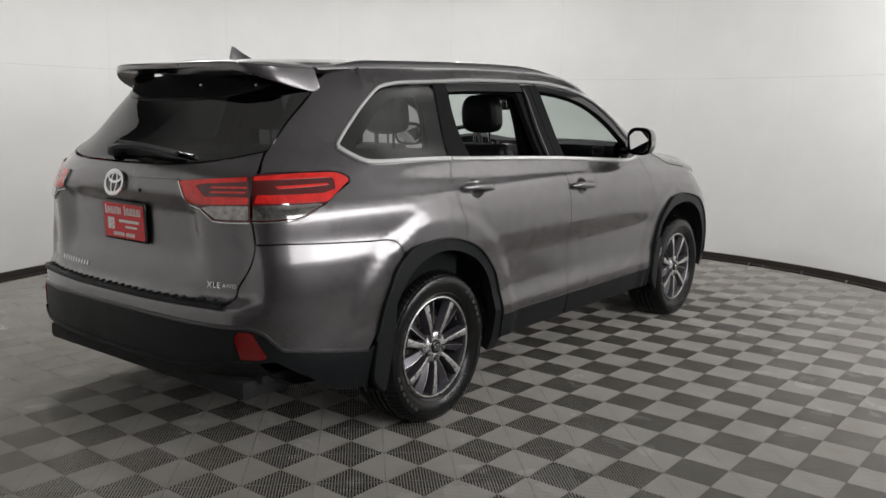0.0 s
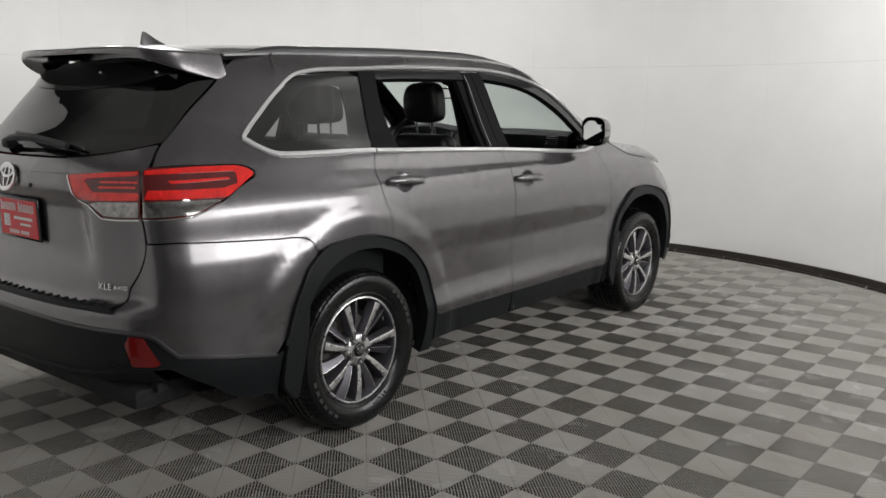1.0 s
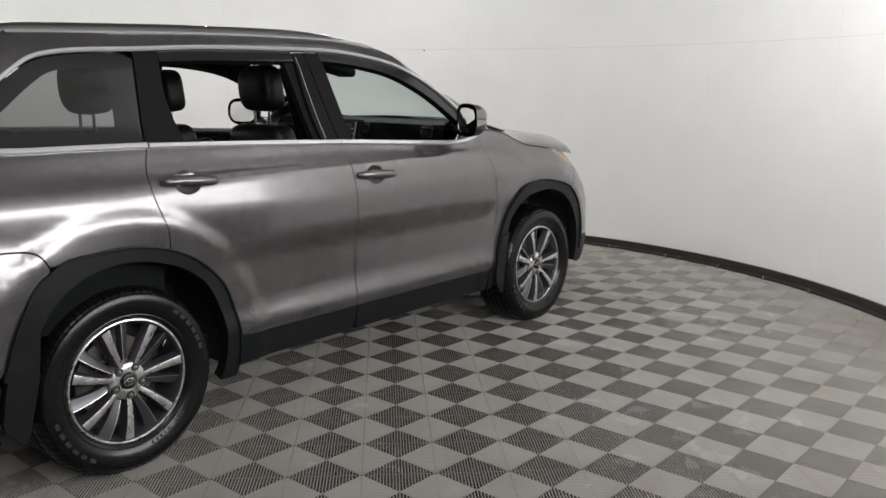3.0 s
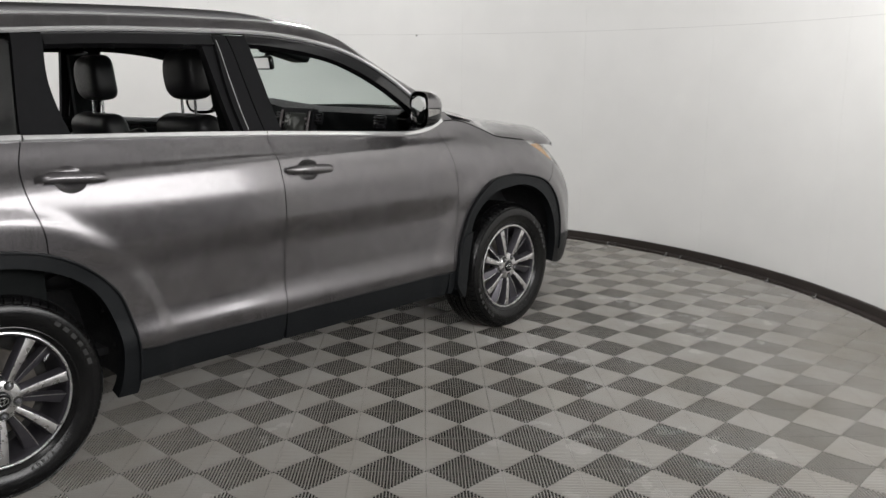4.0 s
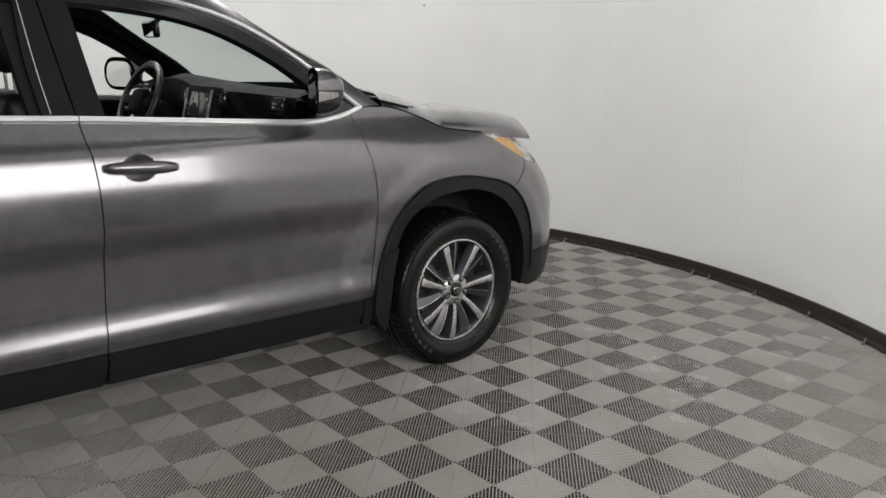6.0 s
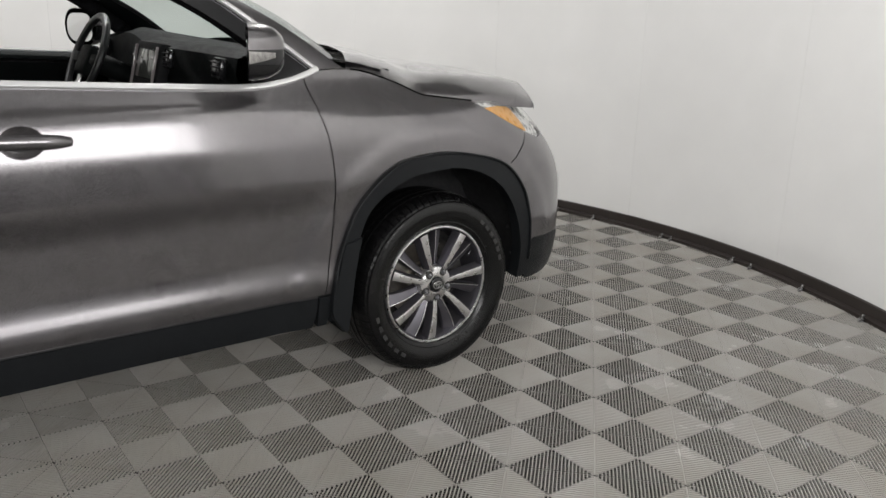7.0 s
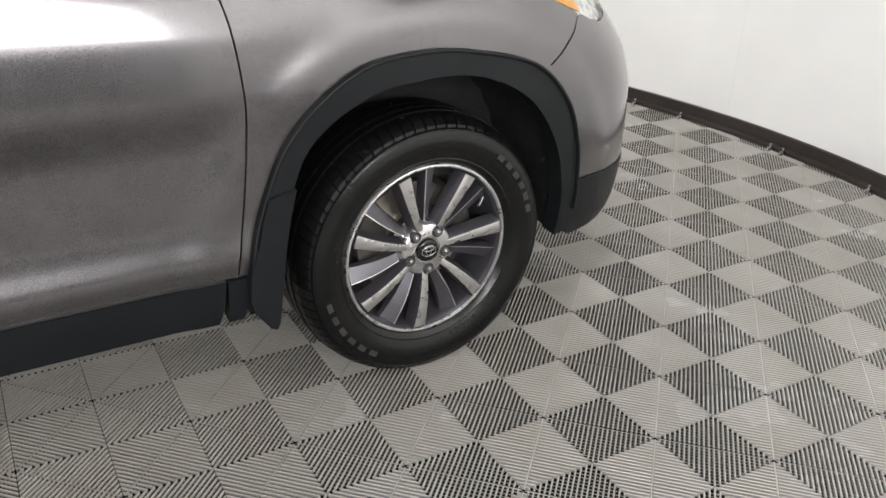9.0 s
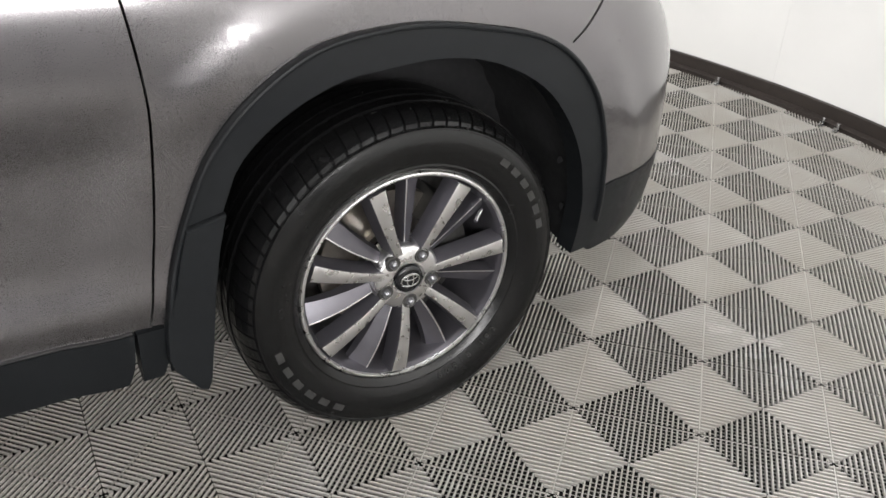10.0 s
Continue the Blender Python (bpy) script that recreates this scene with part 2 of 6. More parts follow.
bmesh.ops.create_cone(bm, cap_ends=True, segments=10, radius1=0.009, radius2=0.006, depth=0.004, matrix=pose(CX + (RAD - 0.001) * math.cos(mark), CY + (RAD - 0.001) * math.sin(mark), 1.776, 0, -90, 116.8))
part("dark_mark", bm, BASE_BROWN, wall)
base = empty("baseboard", "dark brown baseboard with a floor ledge", "baseboard", kind="structure")
for i in range(8):
    bm = bmesh.new()
    arc_panel(bm, WALL_FROM + 2 * PANEL * i, WALL_FROM + 2 * PANEL * (i + 1) - 0.02 if i < 7 else WALL_TO, RAD - 0.016, RAD + 0.002, 0.0, 0.068 + 0.002 * (i % 2), 24)
    part("board", bm, BASE_BROWN, base)
bm = bmesh.new()
arc_panel(bm, WALL_FROM, WALL_TO, RAD - 0.062, RAD - 0.0165, -0.02, 0.016, 160)
part("ledge", bm, BASE_BROWN, base)


def floor_clip(angle):
    bm = bmesh.new()
    box(bm, (0.028, 0.016, 0.012), pose(0, 0, 0.006), 0.003)
    box(bm, (0.012, 0.014, 0.03), pose(0.012, 0, 0.02), 0.003)
    bmesh.ops.create_cone(bm, cap_ends=True, segments=8, radius1=0.007, radius2=0.006, depth=0.012, matrix=pose(-0.006, 0, 0.016))
    ob = part("clip", bm, SILVER, base)
    a = radians(angle)
    ob.matrix_basis = pose(CX + (RAD - 0.085) * math.cos(a), CY + (RAD - 0.085) * math.sin(a), 0.0, 0, 0, angle)
    return ob


for a in (96.5, 88.0, 86.9, 79.5, 77.4, 71.6, 65.0, 58.3, 101.0, 108.4, 122.0, 190.0, 204.0):
    floor_clip(a)

bm = bmesh.new()
box(bm, (15.4, 15.4, 0.1), pose(1.3, 0.0, ROOF_Z + 0.05))
part("ceiling", bm, CEIL, smooth=False)["kind"] = "structure"
# unseen closing walls; east and south white to brighten the car's reflections
for nm, sx, sy, x, y in (("wall_north", 15.4, 0.1, 1.3, 7.6), ("wall_south", 15.4, 0.1, 1.3, -7.6), ("wall_east", 0.1, 15.1, 5.65, 0), ("wall_west", 0.1, 15.1, -6.35, 0)):
    bm = bmesh.new()
    box(bm, (sx, sy, ROOF_Z + 0.04), pose(x, y, ROOF_Z / 2 - 0.02))
    tagged(part(nm, bm, ROOM_WHITE if nm in ("wall_east", "wall_south") else ROOM_GREY, smooth=False), "plain unseen wall closing the room", "wall", kind="structure")
# unseen dark panel added so the lower doors mirror less light
bm = bmesh.new()
box(bm, (0.03, 14.9, 1.45), pose(5.583, 0.0, 0.720), 0.004, 1)
tagged(part("shade_panel_east", bm, ROOM_GREY, smooth=False), "unseen dark panel that darkens the doors' reflection", "wall", kind="structure")
bm = bmesh.new()
box(bm, (15.4, 15.4, 0.1), pose(1.3, 0.0, -0.059))
tagged(part("ground", bm, UNDER, smooth=False), "dark floor under the tiles", "floor", kind="structure")

# ---- the car: body surface ----
# x to the car's right, y forward, z up; the rear axle stands at y = 0, the front one at WB
WB, AXLE, HUBX = 2.79, 0.362, 0.925


def hermite(xs, ys):
    """A smooth function through knots, with no overshoot, for arrays."""
    xs, ys = np.array(xs, float), np.array(ys, float)
    h, d = np.diff(xs), np.diff(ys) / np.diff(xs)
    m = np.zeros(len(xs))
    m[0], m[-1] = d[0], d[-1]
    for i in range(1, len(xs) - 1):
        if d[i - 1] * d[i] > 0:
            w1, w2 = 2 * h[i] + h[i - 1], h[i] + 2 * h[i - 1]
            m[i] = (w1 + w2) / (w1 / d[i - 1] + w2 / d[i])

    def at(x):
        x = np.clip(np.asarray(x, float), xs[0], xs[-1])
        i = np.clip(np.searchsorted(xs, x, side="right") - 1, 0, len(h) - 1)
        t = (x - xs[i]) / h[i]
        return (ys[i] * (1 + 2 * t) * (1 - t) ** 2 + m[i] * h[i] * t * (1 - t) ** 2 + ys[i + 1] * t * t * (3 - 2 * t) + m[i + 1] * h[i] * t * t * (t - 1))
    return at


def step(x, a, b):
    t = np.clip((np.asarray(x, float) - a) / (b - a), 0, 1)
    return t * t * t * (t * (6 * t - 15) + 10)


# half widths by height, at stations along the car
HEIGHTS = (0.18, 0.30, 0.42, 0.465, 0.530, 0.565, 0.72, 0.85, 0.95, 1.03, 1.088, 1.100, 1.130, 1.16, 1.215, 1.30, 1.45, 1.58, 1.66)
STATIONS = (
    (-0.60, (0.90, 0.93, 0.955, 0.960, 0.960, 0.958, 0.960, 0.951, 0.930, 0.923, 0.908, 0.902, 0.885, 0.868, 0.838, 0.787, 0.715, 0.655, 0.585)),
    (0.00, (0.905, 0.924, 0.942, 0.946, 0.950, 0.951, 0.951, 0.950, 0.947, 0.939, 0.924, 0.918, 0.895, 0.880, 0.862, 0.815, 0.752, 0.697, 0.620)),
    (0.60, (0.86, 0.92, 0.940, 0.9465, 0.9345, 0.9295, 0.927, 0.944, 0.941, 0.930, 0.918, 0.913, 0.889, 0.876, 0.856, 0.812, 0.750, 0.692, 0.625)),
    (1.30, (0.86, 0.92, 0.940, 0.9445, 0.9293, 0.9230, 0.919, 0.943, 0.940, 0.928, 0.915, 0.910, 0.885, 0.870, 0.846, 0.806, 0.744, 0.689, 0.628)),
    (2.05, (0.86, 0.92, 0.940, 0.9450, 0.9320, 0.9270, 0.924, 0.945, 0.941, 0.926, 0.909, 0.903, 0.879, 0.863, 0.838, 0.800, 0.742, 0.690, 0.63)),
    (2.79, (0.905, 0.924, 0.940, 0.945, 0.948, 0.951, 0.951, 0.946, 0.933, 0.902, 0.852, 0.838, 0.808, 0.78, 0.75, 0.70, 0.64, 0.6, 0.58)),
    (3.40, (0.91, 0.93, 0.948, 0.954, 0.957, 0.960, 0.958, 0.945, 0.912, 0.872, 0.826, 0.816, 0.79, 0.76, 0.72, 0.68, 0.62, 0.58, 0.56)),
)
SY = np.array([s[0] for s in STATIONS])
SF = [hermite(HEIGHTS, s[1]) for s in STATIONS]


def width(y, z):
    y, z = np.broadcast_arrays(np.asarray(y, float), np.asarray(z, float))
    y = np.clip(y, SY[0], SY[-1])
    v = np.stack([g(z) for g in SF])
    sl = np.empty_like(v)
    sl[1:-1] = (v[2:] - v[:-2]) / (SY[2:] - SY[:-2]).reshape(-1, *([1] * (v.ndim - 1)))
    sl[0], sl[-1] = 0, (v[-1] - v[-2]) / (SY[-1] - SY[-2])
    i = np.clip(np.searchsorted(SY, y, side="right") - 1, 0, len(SY) - 2)
    h = SY[i + 1] - SY[i]
    t = (y - SY[i]) / h
    pick = lambda arr, k: np.take_along_axis(arr, k[None], 0)[0]
    a, b, ma, mb = pick(v, i), pick(v, i + 1), pick(sl, i), pick(sl, i + 1)
    flare = sum(1 - step(np.hypot(y - yc, z - AXLE), 0.585, 0.685) for yc in (0.0, WB))
    return a * (1 + 2 * t) * (1 - t) ** 2 + ma * h * t * (1 - t) ** 2 + b * t * t * (3 - 2 * t) + mb * h * t * t * (t - 1) + 0.010 * flare


# outline from above, rear middle to front middle
PLAN = smooth_curve(((0, -1.12), (0.25, -1.114), (0.48, -1.090), (0.65, -1.047), (0.77, -0.980), (0.857, -0.888), (0.916, -0.760), (0.950, -0.54), (0.9625, -0.21), (0.9625, 0.4), (0.9625, 1.4),
                     (0.9625, 2.4), (0.9625, 2.9), (0.957, 3.10), (0.930, 3.30), (0.870, 3.46), (0.76, 3.59), (0.56, 3.69), (0.3, 3.75), (0, 3.77)), 900)
PS = np.r_[0, np.cumsum(np.linalg.norm(np.diff(PLAN, axis=0), axis=1))]
PS += 1.0 - np.interp(1.0, PLAN[:, 1], PS)          # the parameter equals y along the flank
S0, S1 = PS[0], PS[-1]
REAR = hermite((0.18, 0.26, 0.36, 0.45, 0.60, 0.70, 0.90, 1.05, 1.18, 1.25, 1.32, 1.45, 1.60, 1.70), (0.20, 0.10, 0.03, 0.005, 0.0, 0.005, 0.01, 0.02, 0.045, 0.09, 0.17, 0.28, 0.42, 0.50))
SHELF = hermite((0.18, 0.685, 0.74, 0.85, 1.10, 1.30, 1.7), (0, 0, 0.055, 0.055, 0.030, 0.03, 0.0))
RECESS = hermite((0.18, 0.72, 0.80, 0.90, 1.04, 1.085, 1.115, 1.7), (0, 0, 0.015, 0.045, 0.052, 0.030, 0, 0))
FRONT = hermite((0.18, 0.24, 0.34, 0.50, 0.66, 0.78, 0.88, 0.98, 1.08, 1.2), (-0.20, -0.09, -0.01, 0.0, 0.0, -0.03, -0.09, -0.17, -0.27, -0.40))


def skin(s, z, off=0.0):
    """Point of the right-hand body surface at plan parameter s and height z."""
    s, z = np.broadcast_arrays(np.asarray(s, float), np.asarray(z, float))
    xc, yc = np.interp(s, PS, PLAN[:, 0]), np.interp(s, PS, PLAN[:, 1])
    y = yc + step(-yc, 0.05, 0.85) * REAR(z) + step(yc, 2.85, 3.5) * FRONT(z) + step(-xc, -0.86, -0.70) * step(-yc, 0, 0.3) * SHELF(z) + step(-xc, -0.62, -0.42) * step(-yc, 0, 0.3) * RECESS(z)
    x = xc / 0.9625 * width(y, z)
    p = np.stack([x, y, z], -1)
    if np.any(off):
        p = p + normal_at(s, z) * np.asarray(off)[..., None]
    return p


def normal_at(s, z, e=0.004):
    a = skin(s + e, z) - skin(s - e, z)
    b = skin(s, z + e) - skin(s, z - e)
    n = np.cross(a, b)
    return n / np.maximum(np.linalg.norm(n, axis=-1, keepdims=True), 1e-9)


def find_s(value, z, axis):
    """Plan parameter at which the surface has the given x (at the rear) or y, for height z."""
    value, z = np.asarray(value, float), np.asarray(z, float)
    if axis == 0:
        value = value - 0.034 * step(value, 0.50, 0.76)      # the rear tapers in towards the corners
    lo = np.full(value.shape, S0)
    hi = np.full(value.shape, 1.4 if axis == 0 else S1)
    for _ in range(27):
        mid = (lo + hi) / 2
        less = skin(mid, z)[..., axis] < value
        lo, hi = np.where(less, mid, lo), np.where(less, hi, mid)
    return (lo + hi) / 2


def inside(poly, q):
    x, y = q[:, 0], q[:, 1]
    r = np.zeros(len(q), bool)
    a, b = poly, np.roll(poly, -1, 0)
    for (x0, y0), (x1, y1) in zip(a, b):
        c = (y0 > y) != (y1 > y)
        with np.errstate(divide="ignore", invalid="ignore"):
            r ^= c & (x < (x1 - x0) * (y - y0) / (y1 - y0) + x0)
    return r


def near_edge(poly, q, d):
    a, b = poly, np.roll(poly, -1, 0)
    r = np.zeros(len(q), bool)
    for p0, p1 in zip(a, b):
        v = p1 - p0
        t = np.clip(((q - p0) @ v) / max(v @ v, 1e-12), 0, 1)
        r |= np.linalg.norm(q - (p0 + t[:, None] * v), axis=1) < d
    return r


def panel(name, outline, mat, parent, label="", side=1, off=0.0, deep=0.014, grid=0.03, centre=False, surf=None, holes=()):
    """A pressed panel of the body: outline in (s, z), edges turned inward. side -1 mirrors it; centre joins both halves."""
    surf = surf or skin
    poly = np.array(outline, float)
    if centre:
        poly[:, 0] = np.where(poly[:, 0] < S0 + 0.006, S0, poly[:, 0])
    gap = np.linalg.norm(poly - np.roll(poly, -1, 0), axis=1)
    poly = poly[gap > 1e-4]
    dense = []
    for a, b in zip(poly, np.roll(poly, -1, 0)):
        k = max(1, int(np.linalg.norm(b - a) / (grid * 0.8)))
        dense += [a + (b - a) * i / k for i in range(k)]
    poly = np.array(dense)
    lo, hi = poly.min(0), poly.max(0)
    gs, gz = np.meshgrid(np.arange(lo[0] + grid / 2, hi[0], grid), np.arange(lo[1] + grid / 2, hi[1], grid))
    q = np.stack([gs.ravel(), gz.ravel()], 1)
    q = q[inside(poly, q)]
    q = q[~near_edge(poly, q, grid * 0.45)] if len(q) else q
    n = len(poly)
    for h in holes:
        q = q[~inside(h, q) & ~near_edge(h, q, grid * 0.3)]
    pts = [Vector(p) for p in poly]
    edges = [(i, (i + 1) % n) for i in range(n)]
    for h in holes:
        k = len(pts)
        edges += [(k + i, k + (i + 1) % len(h)) for i in range(len(h))]
        pts += [Vector(p) for p in h]
    res = geometry.delaunay_2d_cdt(pts + [Vector(p) for p in q], edges, [], 1, 1e-6)
    v2 = np.array([tuple(v) for v in res[0]])
    tri = [tuple(f) for f in res[2]]
    for h in holes:
        mids = np.array([v2[list(f)].mean(0) for f in tri])
        tri = [f for f, bad in zip(tri, inside(h, mids)) if not bad]
    count = {}
    for f in tri:
        for a, b in zip(f, f[1:] + f[:1]):
            count[tuple(sorted((a, b)))] = count.get(tuple(sorted((a, b))), 0) + 1
    p3 = surf(v2[:, 0], v2[:, 1])
    e = 0.004
    da, db = surf(v2[:, 0] + e, v2[:, 1]) - surf(v2[:, 0] - e, v2[:, 1]), surf(v2[:, 0], v2[:, 1] + e) - surf(v2[:, 0], v2[:, 1] - e)
    nn = np.cross(da, db)
    if centre:
        nn[v2[:, 0] < S0 + 1e-4, 0] = 0
    nn /= np.maximum(np.linalg.norm(nn, axis=1, keepdims=True), 1e-9)
    p3 = p3 + nn * off
    verts, norms, faces = list(p3), list(nn), []
    for f in tri:
        g = np.cross(p3[f[1]] - p3[f[0]], p3[f[2]] - p3[f[0]])
        faces.append(f if g @ nn[f[0]] > 0 else f[::-1])
    for f in list(faces):
        for a, b in zip(f, f[1:] + f[:1]):
            if count[tuple(sorted((a, b)))] == 1:
                if centre and abs(p3[a][0]) < 2e-3 and abs(p3[b][0]) < 2e-3:
                    continue
                edge = p3[b] - p3[a]
                out = np.cross(edge, nn[a])
                out /= max(np.linalg.norm(out), 1e-9)
                k = len(verts)
                verts += [p3[a], p3[b], p3[b] - nn[b] * deep, p3[a] - nn[a] * deep]
                norms += [out] * 4
                faces.append((k + 1, k, k + 3, k + 2))
    verts, norms = np.array(verts), np.array(norms)
    if side == -1 or centre:
        mv, mn, mf = verts * (-1, 1, 1), norms * (-1, 1, 1), [f[::-1] for f in faces]
        if centre:
            k = len(verts)
            verts, norms = np.concatenate([verts, mv]), np.concatenate([norms, mn])
            faces = faces + [tuple(a + k for a in f) for f in mf]
        else:
            verts, norms, faces = mv, mn, mf
    return raw_part(name, verts, faces, mat, parent, label, norms)


def strip_path(run, off=0.0):
    """Space points and outward normals along a run of (s, z)."""
    run = np.array(run)
    return skin(run[:, 0], run[:, 1], np.full(len(run), off)), normal_at(run[:, 0], run[:, 1])


def trim_strip(name, run, w, h, mat, parent, label="", side=1, off=0.0, closed=False):
    """A rounded moulding that follows the surface."""
    p, n = strip_path(run, off)
    p, n = p * (side, 1, 1), n * (side, 1, 1)
    bm = bmesh.new()
    sec = [(-w / 2, -0.004), (-w / 2, h * 0.5), (-w * 0.36, h * 0.9), (0, h), (w * 0.36, h * 0.9), (w / 2, h * 0.5), (w / 2, -0.004)]
    sweep(bm, p, sec, [Vector(v) for v in n], closed)
    return part(name, fix(bm), mat, parent, label)


def border_panel(name, outer, inner, mat, parent, side=1, off=-0.012):
    """A band between two outlines on the body surface (both run the same way round)."""
    n = 120
    o, i = even(np.concatenate([outer, outer[:1]]), n, True), even(np.concatenate([inner, inner[:1]]), n, True)
    k = int(np.argmin(np.linalg.norm(i - o[0], axis=1)))
    i = np.roll(i, -k, 0)
    if np.linalg.norm(o[n // 4] - i[n // 4]) > np.linalg.norm(o[n // 4] - i[-n // 4]):
        i = np.roll(i[::-1], 1, 0)
    bm = bmesh.new()
    f = np.array((side, 1, 1))
    a = [bm.verts.new(p) for p in skin(o[:, 0], o[:, 1], np.full(n, off)) * f]
    b = [bm.verts.new(p) for p in skin(i[:, 0], i[:, 1], np.full(n, off)) * f]
    for j in range(n):
        bm.faces.new((a[j], a[(j + 1) % n], b[(j + 1) % n], b[j]))
    return part(name, fix(bm), mat, parent)

# ---- the car: panels ----
car = empty("car", "dark grey metallic sport utility car with lowered side windows", "car", at=(0, 0, -0.013))


def arch(yc, r, a0, a1, n=40, grow_by=0.0):
    """Wheel-arch curve as (y, z), angles in degrees from straight ahead."""
    t = np.radians(np.linspace(a0, a1, n))
    rr = r(np.degrees(t)) + grow_by
    return [(yc + a * math.cos(b), AXLE + a * math.sin(b)) for a, b in zip(rr, t)]


def to_s(points, axis=1):
    p = np.array(points, float)
    return np.stack([find_s(p[:, 0], p[:, 1], axis), p[:, 1]], 1)


def run(points, axis=1, n=None, curved=True):
    """A run of (s, z) through (y, z) points, or (x, z) points at the rear."""
    p = np.array(points, float)
    length = np.linalg.norm(np.diff(p, axis=0), axis=1).sum()
    n = n or max(3, int(length / 0.02))
    q = smooth_curve(p, n) if curved and len(p) > 2 else even(p, n)
    return to_s(q, axis)


def join(*runs):
    return np.concatenate(runs)


# wheel-arch radii by angle
R_OUT = hermite((-20, 0, 12, 22, 38, 56, 76, 100, 116, 127, 136, 146, 157, 170, 195), (0.498, 0.496, 0.500, 0.508, 0.527, 0.526, 0.520, 0.527, 0.553, 0.548, 0.526, 0.505, 0.490, 0.485, 0.485))
R_IN = hermite((-20, 0, 15, 27, 47, 74, 105, 120, 130, 140, 155, 175, 195), (0.415, 0.425, 0.438, 0.450, 0.470, 0.463, 0.466, 0.462, 0.452, 0.437, 0.425, 0.42, 0.42))
F_OUT = hermite((-10, 5, 15, 30, 42, 57, 79, 97, 113, 125, 136, 150, 160, 175, 195), (0.470, 0.472, 0.482, 0.512, 0.540, 0.555, 0.536, 0.543, 0.557, 0.552, 0.537, 0.512, 0.503, 0.500, 0.50))
F_IN = hermite((-10, 5, 20, 42, 58, 76, 97, 110, 121, 134, 145, 160, 175, 195), (0.41, 0.415, 0.426, 0.454, 0.472, 0.477, 0.475, 0.487, 0.489, 0.483, 0.459, 0.438, 0.428, 0.425))
SEAM_F = ((2.262, 1.160), (2.282, 1.064), (2.300, 0.993), (2.315, 0.868), (2.317, 0.776), (2.300, 0.608), (2.268, 0.425))
SEAM_B = ((1.176, 1.196), (1.196, 1.05), (1.203, 0.898), (1.200, 0.65), (1.187, 0.427))
SEAM_R = ((0.172, 1.232), (0.150, 1.16), (0.140, 1.073), (0.180, 0.93), (0.187, 0.851))
DLO_TOP = ((2.315, 1.206), (2.295, 1.222), (2.161, 1.323), (2.017, 1.424), (1.874, 1.503), (1.731, 1.559), (1.588, 1.593), (1.449, 1.613), (1.316, 1.624), (1.12, 1.626), (0.6, 1.618), (0.234, 1.598), (0.05, 1.590), (-0.08, 1.578), (-0.17, 1.556), (-0.26, 1.500), (-0.385, 1.400), (-0.47, 1.330), (-0.492, 1.306))
QUARTER_LOW = ((-0.492, 1.306), (-0.45, 1.276), (-0.385, 1.246), (-0.30, 1.238), (-0.05, 1.238), (0.172, 1.236))
ROOF_EDGE = hermite((-0.62, -0.45, -0.2, 0.2, 0.6, 1.0, 1.3, 1.584, 1.755, 1.919, 2.063, 2.218, 2.436), (1.618, 1.632, 1.648, 1.664, 1.677, 1.683, 1.682, 1.664, 1.622, 1.531, 1.446, 1.360, 1.209))
ROOF_HALF = hermite((-0.62, -0.45, -0.2, 0.2, 0.6, 1.0, 1.3, 1.584, 1.755, 1.919, 2.063, 2.218, 2.436), (0.585, 0.595, 0.606, 0.615, 0.617, 0.617, 0.615, 0.612, 0.632, 0.668, 0.702, 0.738, 0.795))
G = 0.0022      # half of a panel gap


def grow(poly, d):
    """Shrink (d < 0) an outline by |d|."""
    p = np.array(poly)
    k = np.roll(p, 1, 0), np.roll(p, -1, 0)
    t = k[1] - k[0]
    t /= np.maximum(np.linalg.norm(t, axis=1, keepdims=True), 1e-9)
    nrm = np.stack([t[:, 1], -t[:, 0]], 1)
    area = np.sum(p[:, 0] * np.roll(p[:, 1], -1) - np.roll(p[:, 0], -1) * p[:, 1])
    return p + nrm * d * (1 if area > 0 else -1)


rear_arch = arch(0, R_OUT, 7.5, 160)
front_arch = arch(WB, F_OUT, 6, 173)
door_front = join(run(SEAM_F), run(((2.268, 0.425), (1.187, 0.427)), curved=False), run(SEAM_B[::-1]), run(((1.176, 1.196), (1.75, 1.166), (2.03, 1.154), (2.17, 1.164), (2.262, 1.188)), n=50))
ra = [p for p in rear_arch if p[0] > 0.19]
door_rear = join(run(SEAM_B), run(((1.187, 0.427), (0.525, 0.431)), curved=False), to_s(ra), run(((0.187, 0.851), (0.180, 0.93), (0.140, 1.073), (0.150, 1.16), (0.172, 1.232))), run(((0.172, 1.232), (0.72, 1.214), (1.176, 1.196))))
fa = [p for p in front_arch if p[0] < 3.13]
LAMP_LOW = ((2.985, 1.074), (3.08, 1.025), (3.19, 0.972), (3.272, 0.932))
fender = join(run(((2.262, 1.188), (2.33, 1.205), (2.44, 1.205), (2.54, 1.19), (2.66, 1.150), (2.75, 1.108), (2.80, 1.098), (2.985, 1.074))), run(LAMP_LOW), run(((3.272, 0.932), (3.23, 0.89), (3.13, 0.828))), to_s(fa), run(((2.246, 0.430), (2.268, 0.428)), curved=False), run(SEAM_F[::-1]))
HATCH_SIDE = ((0.600, 1.620), (0.646, 1.528), (0.670, 1.433), (0.684, 1.375), (0.709, 1.293), (0.734, 1.252), (0.757, 1.208))
rq = [p for p in rear_arch if -0.262 < p[0] < 0.186]
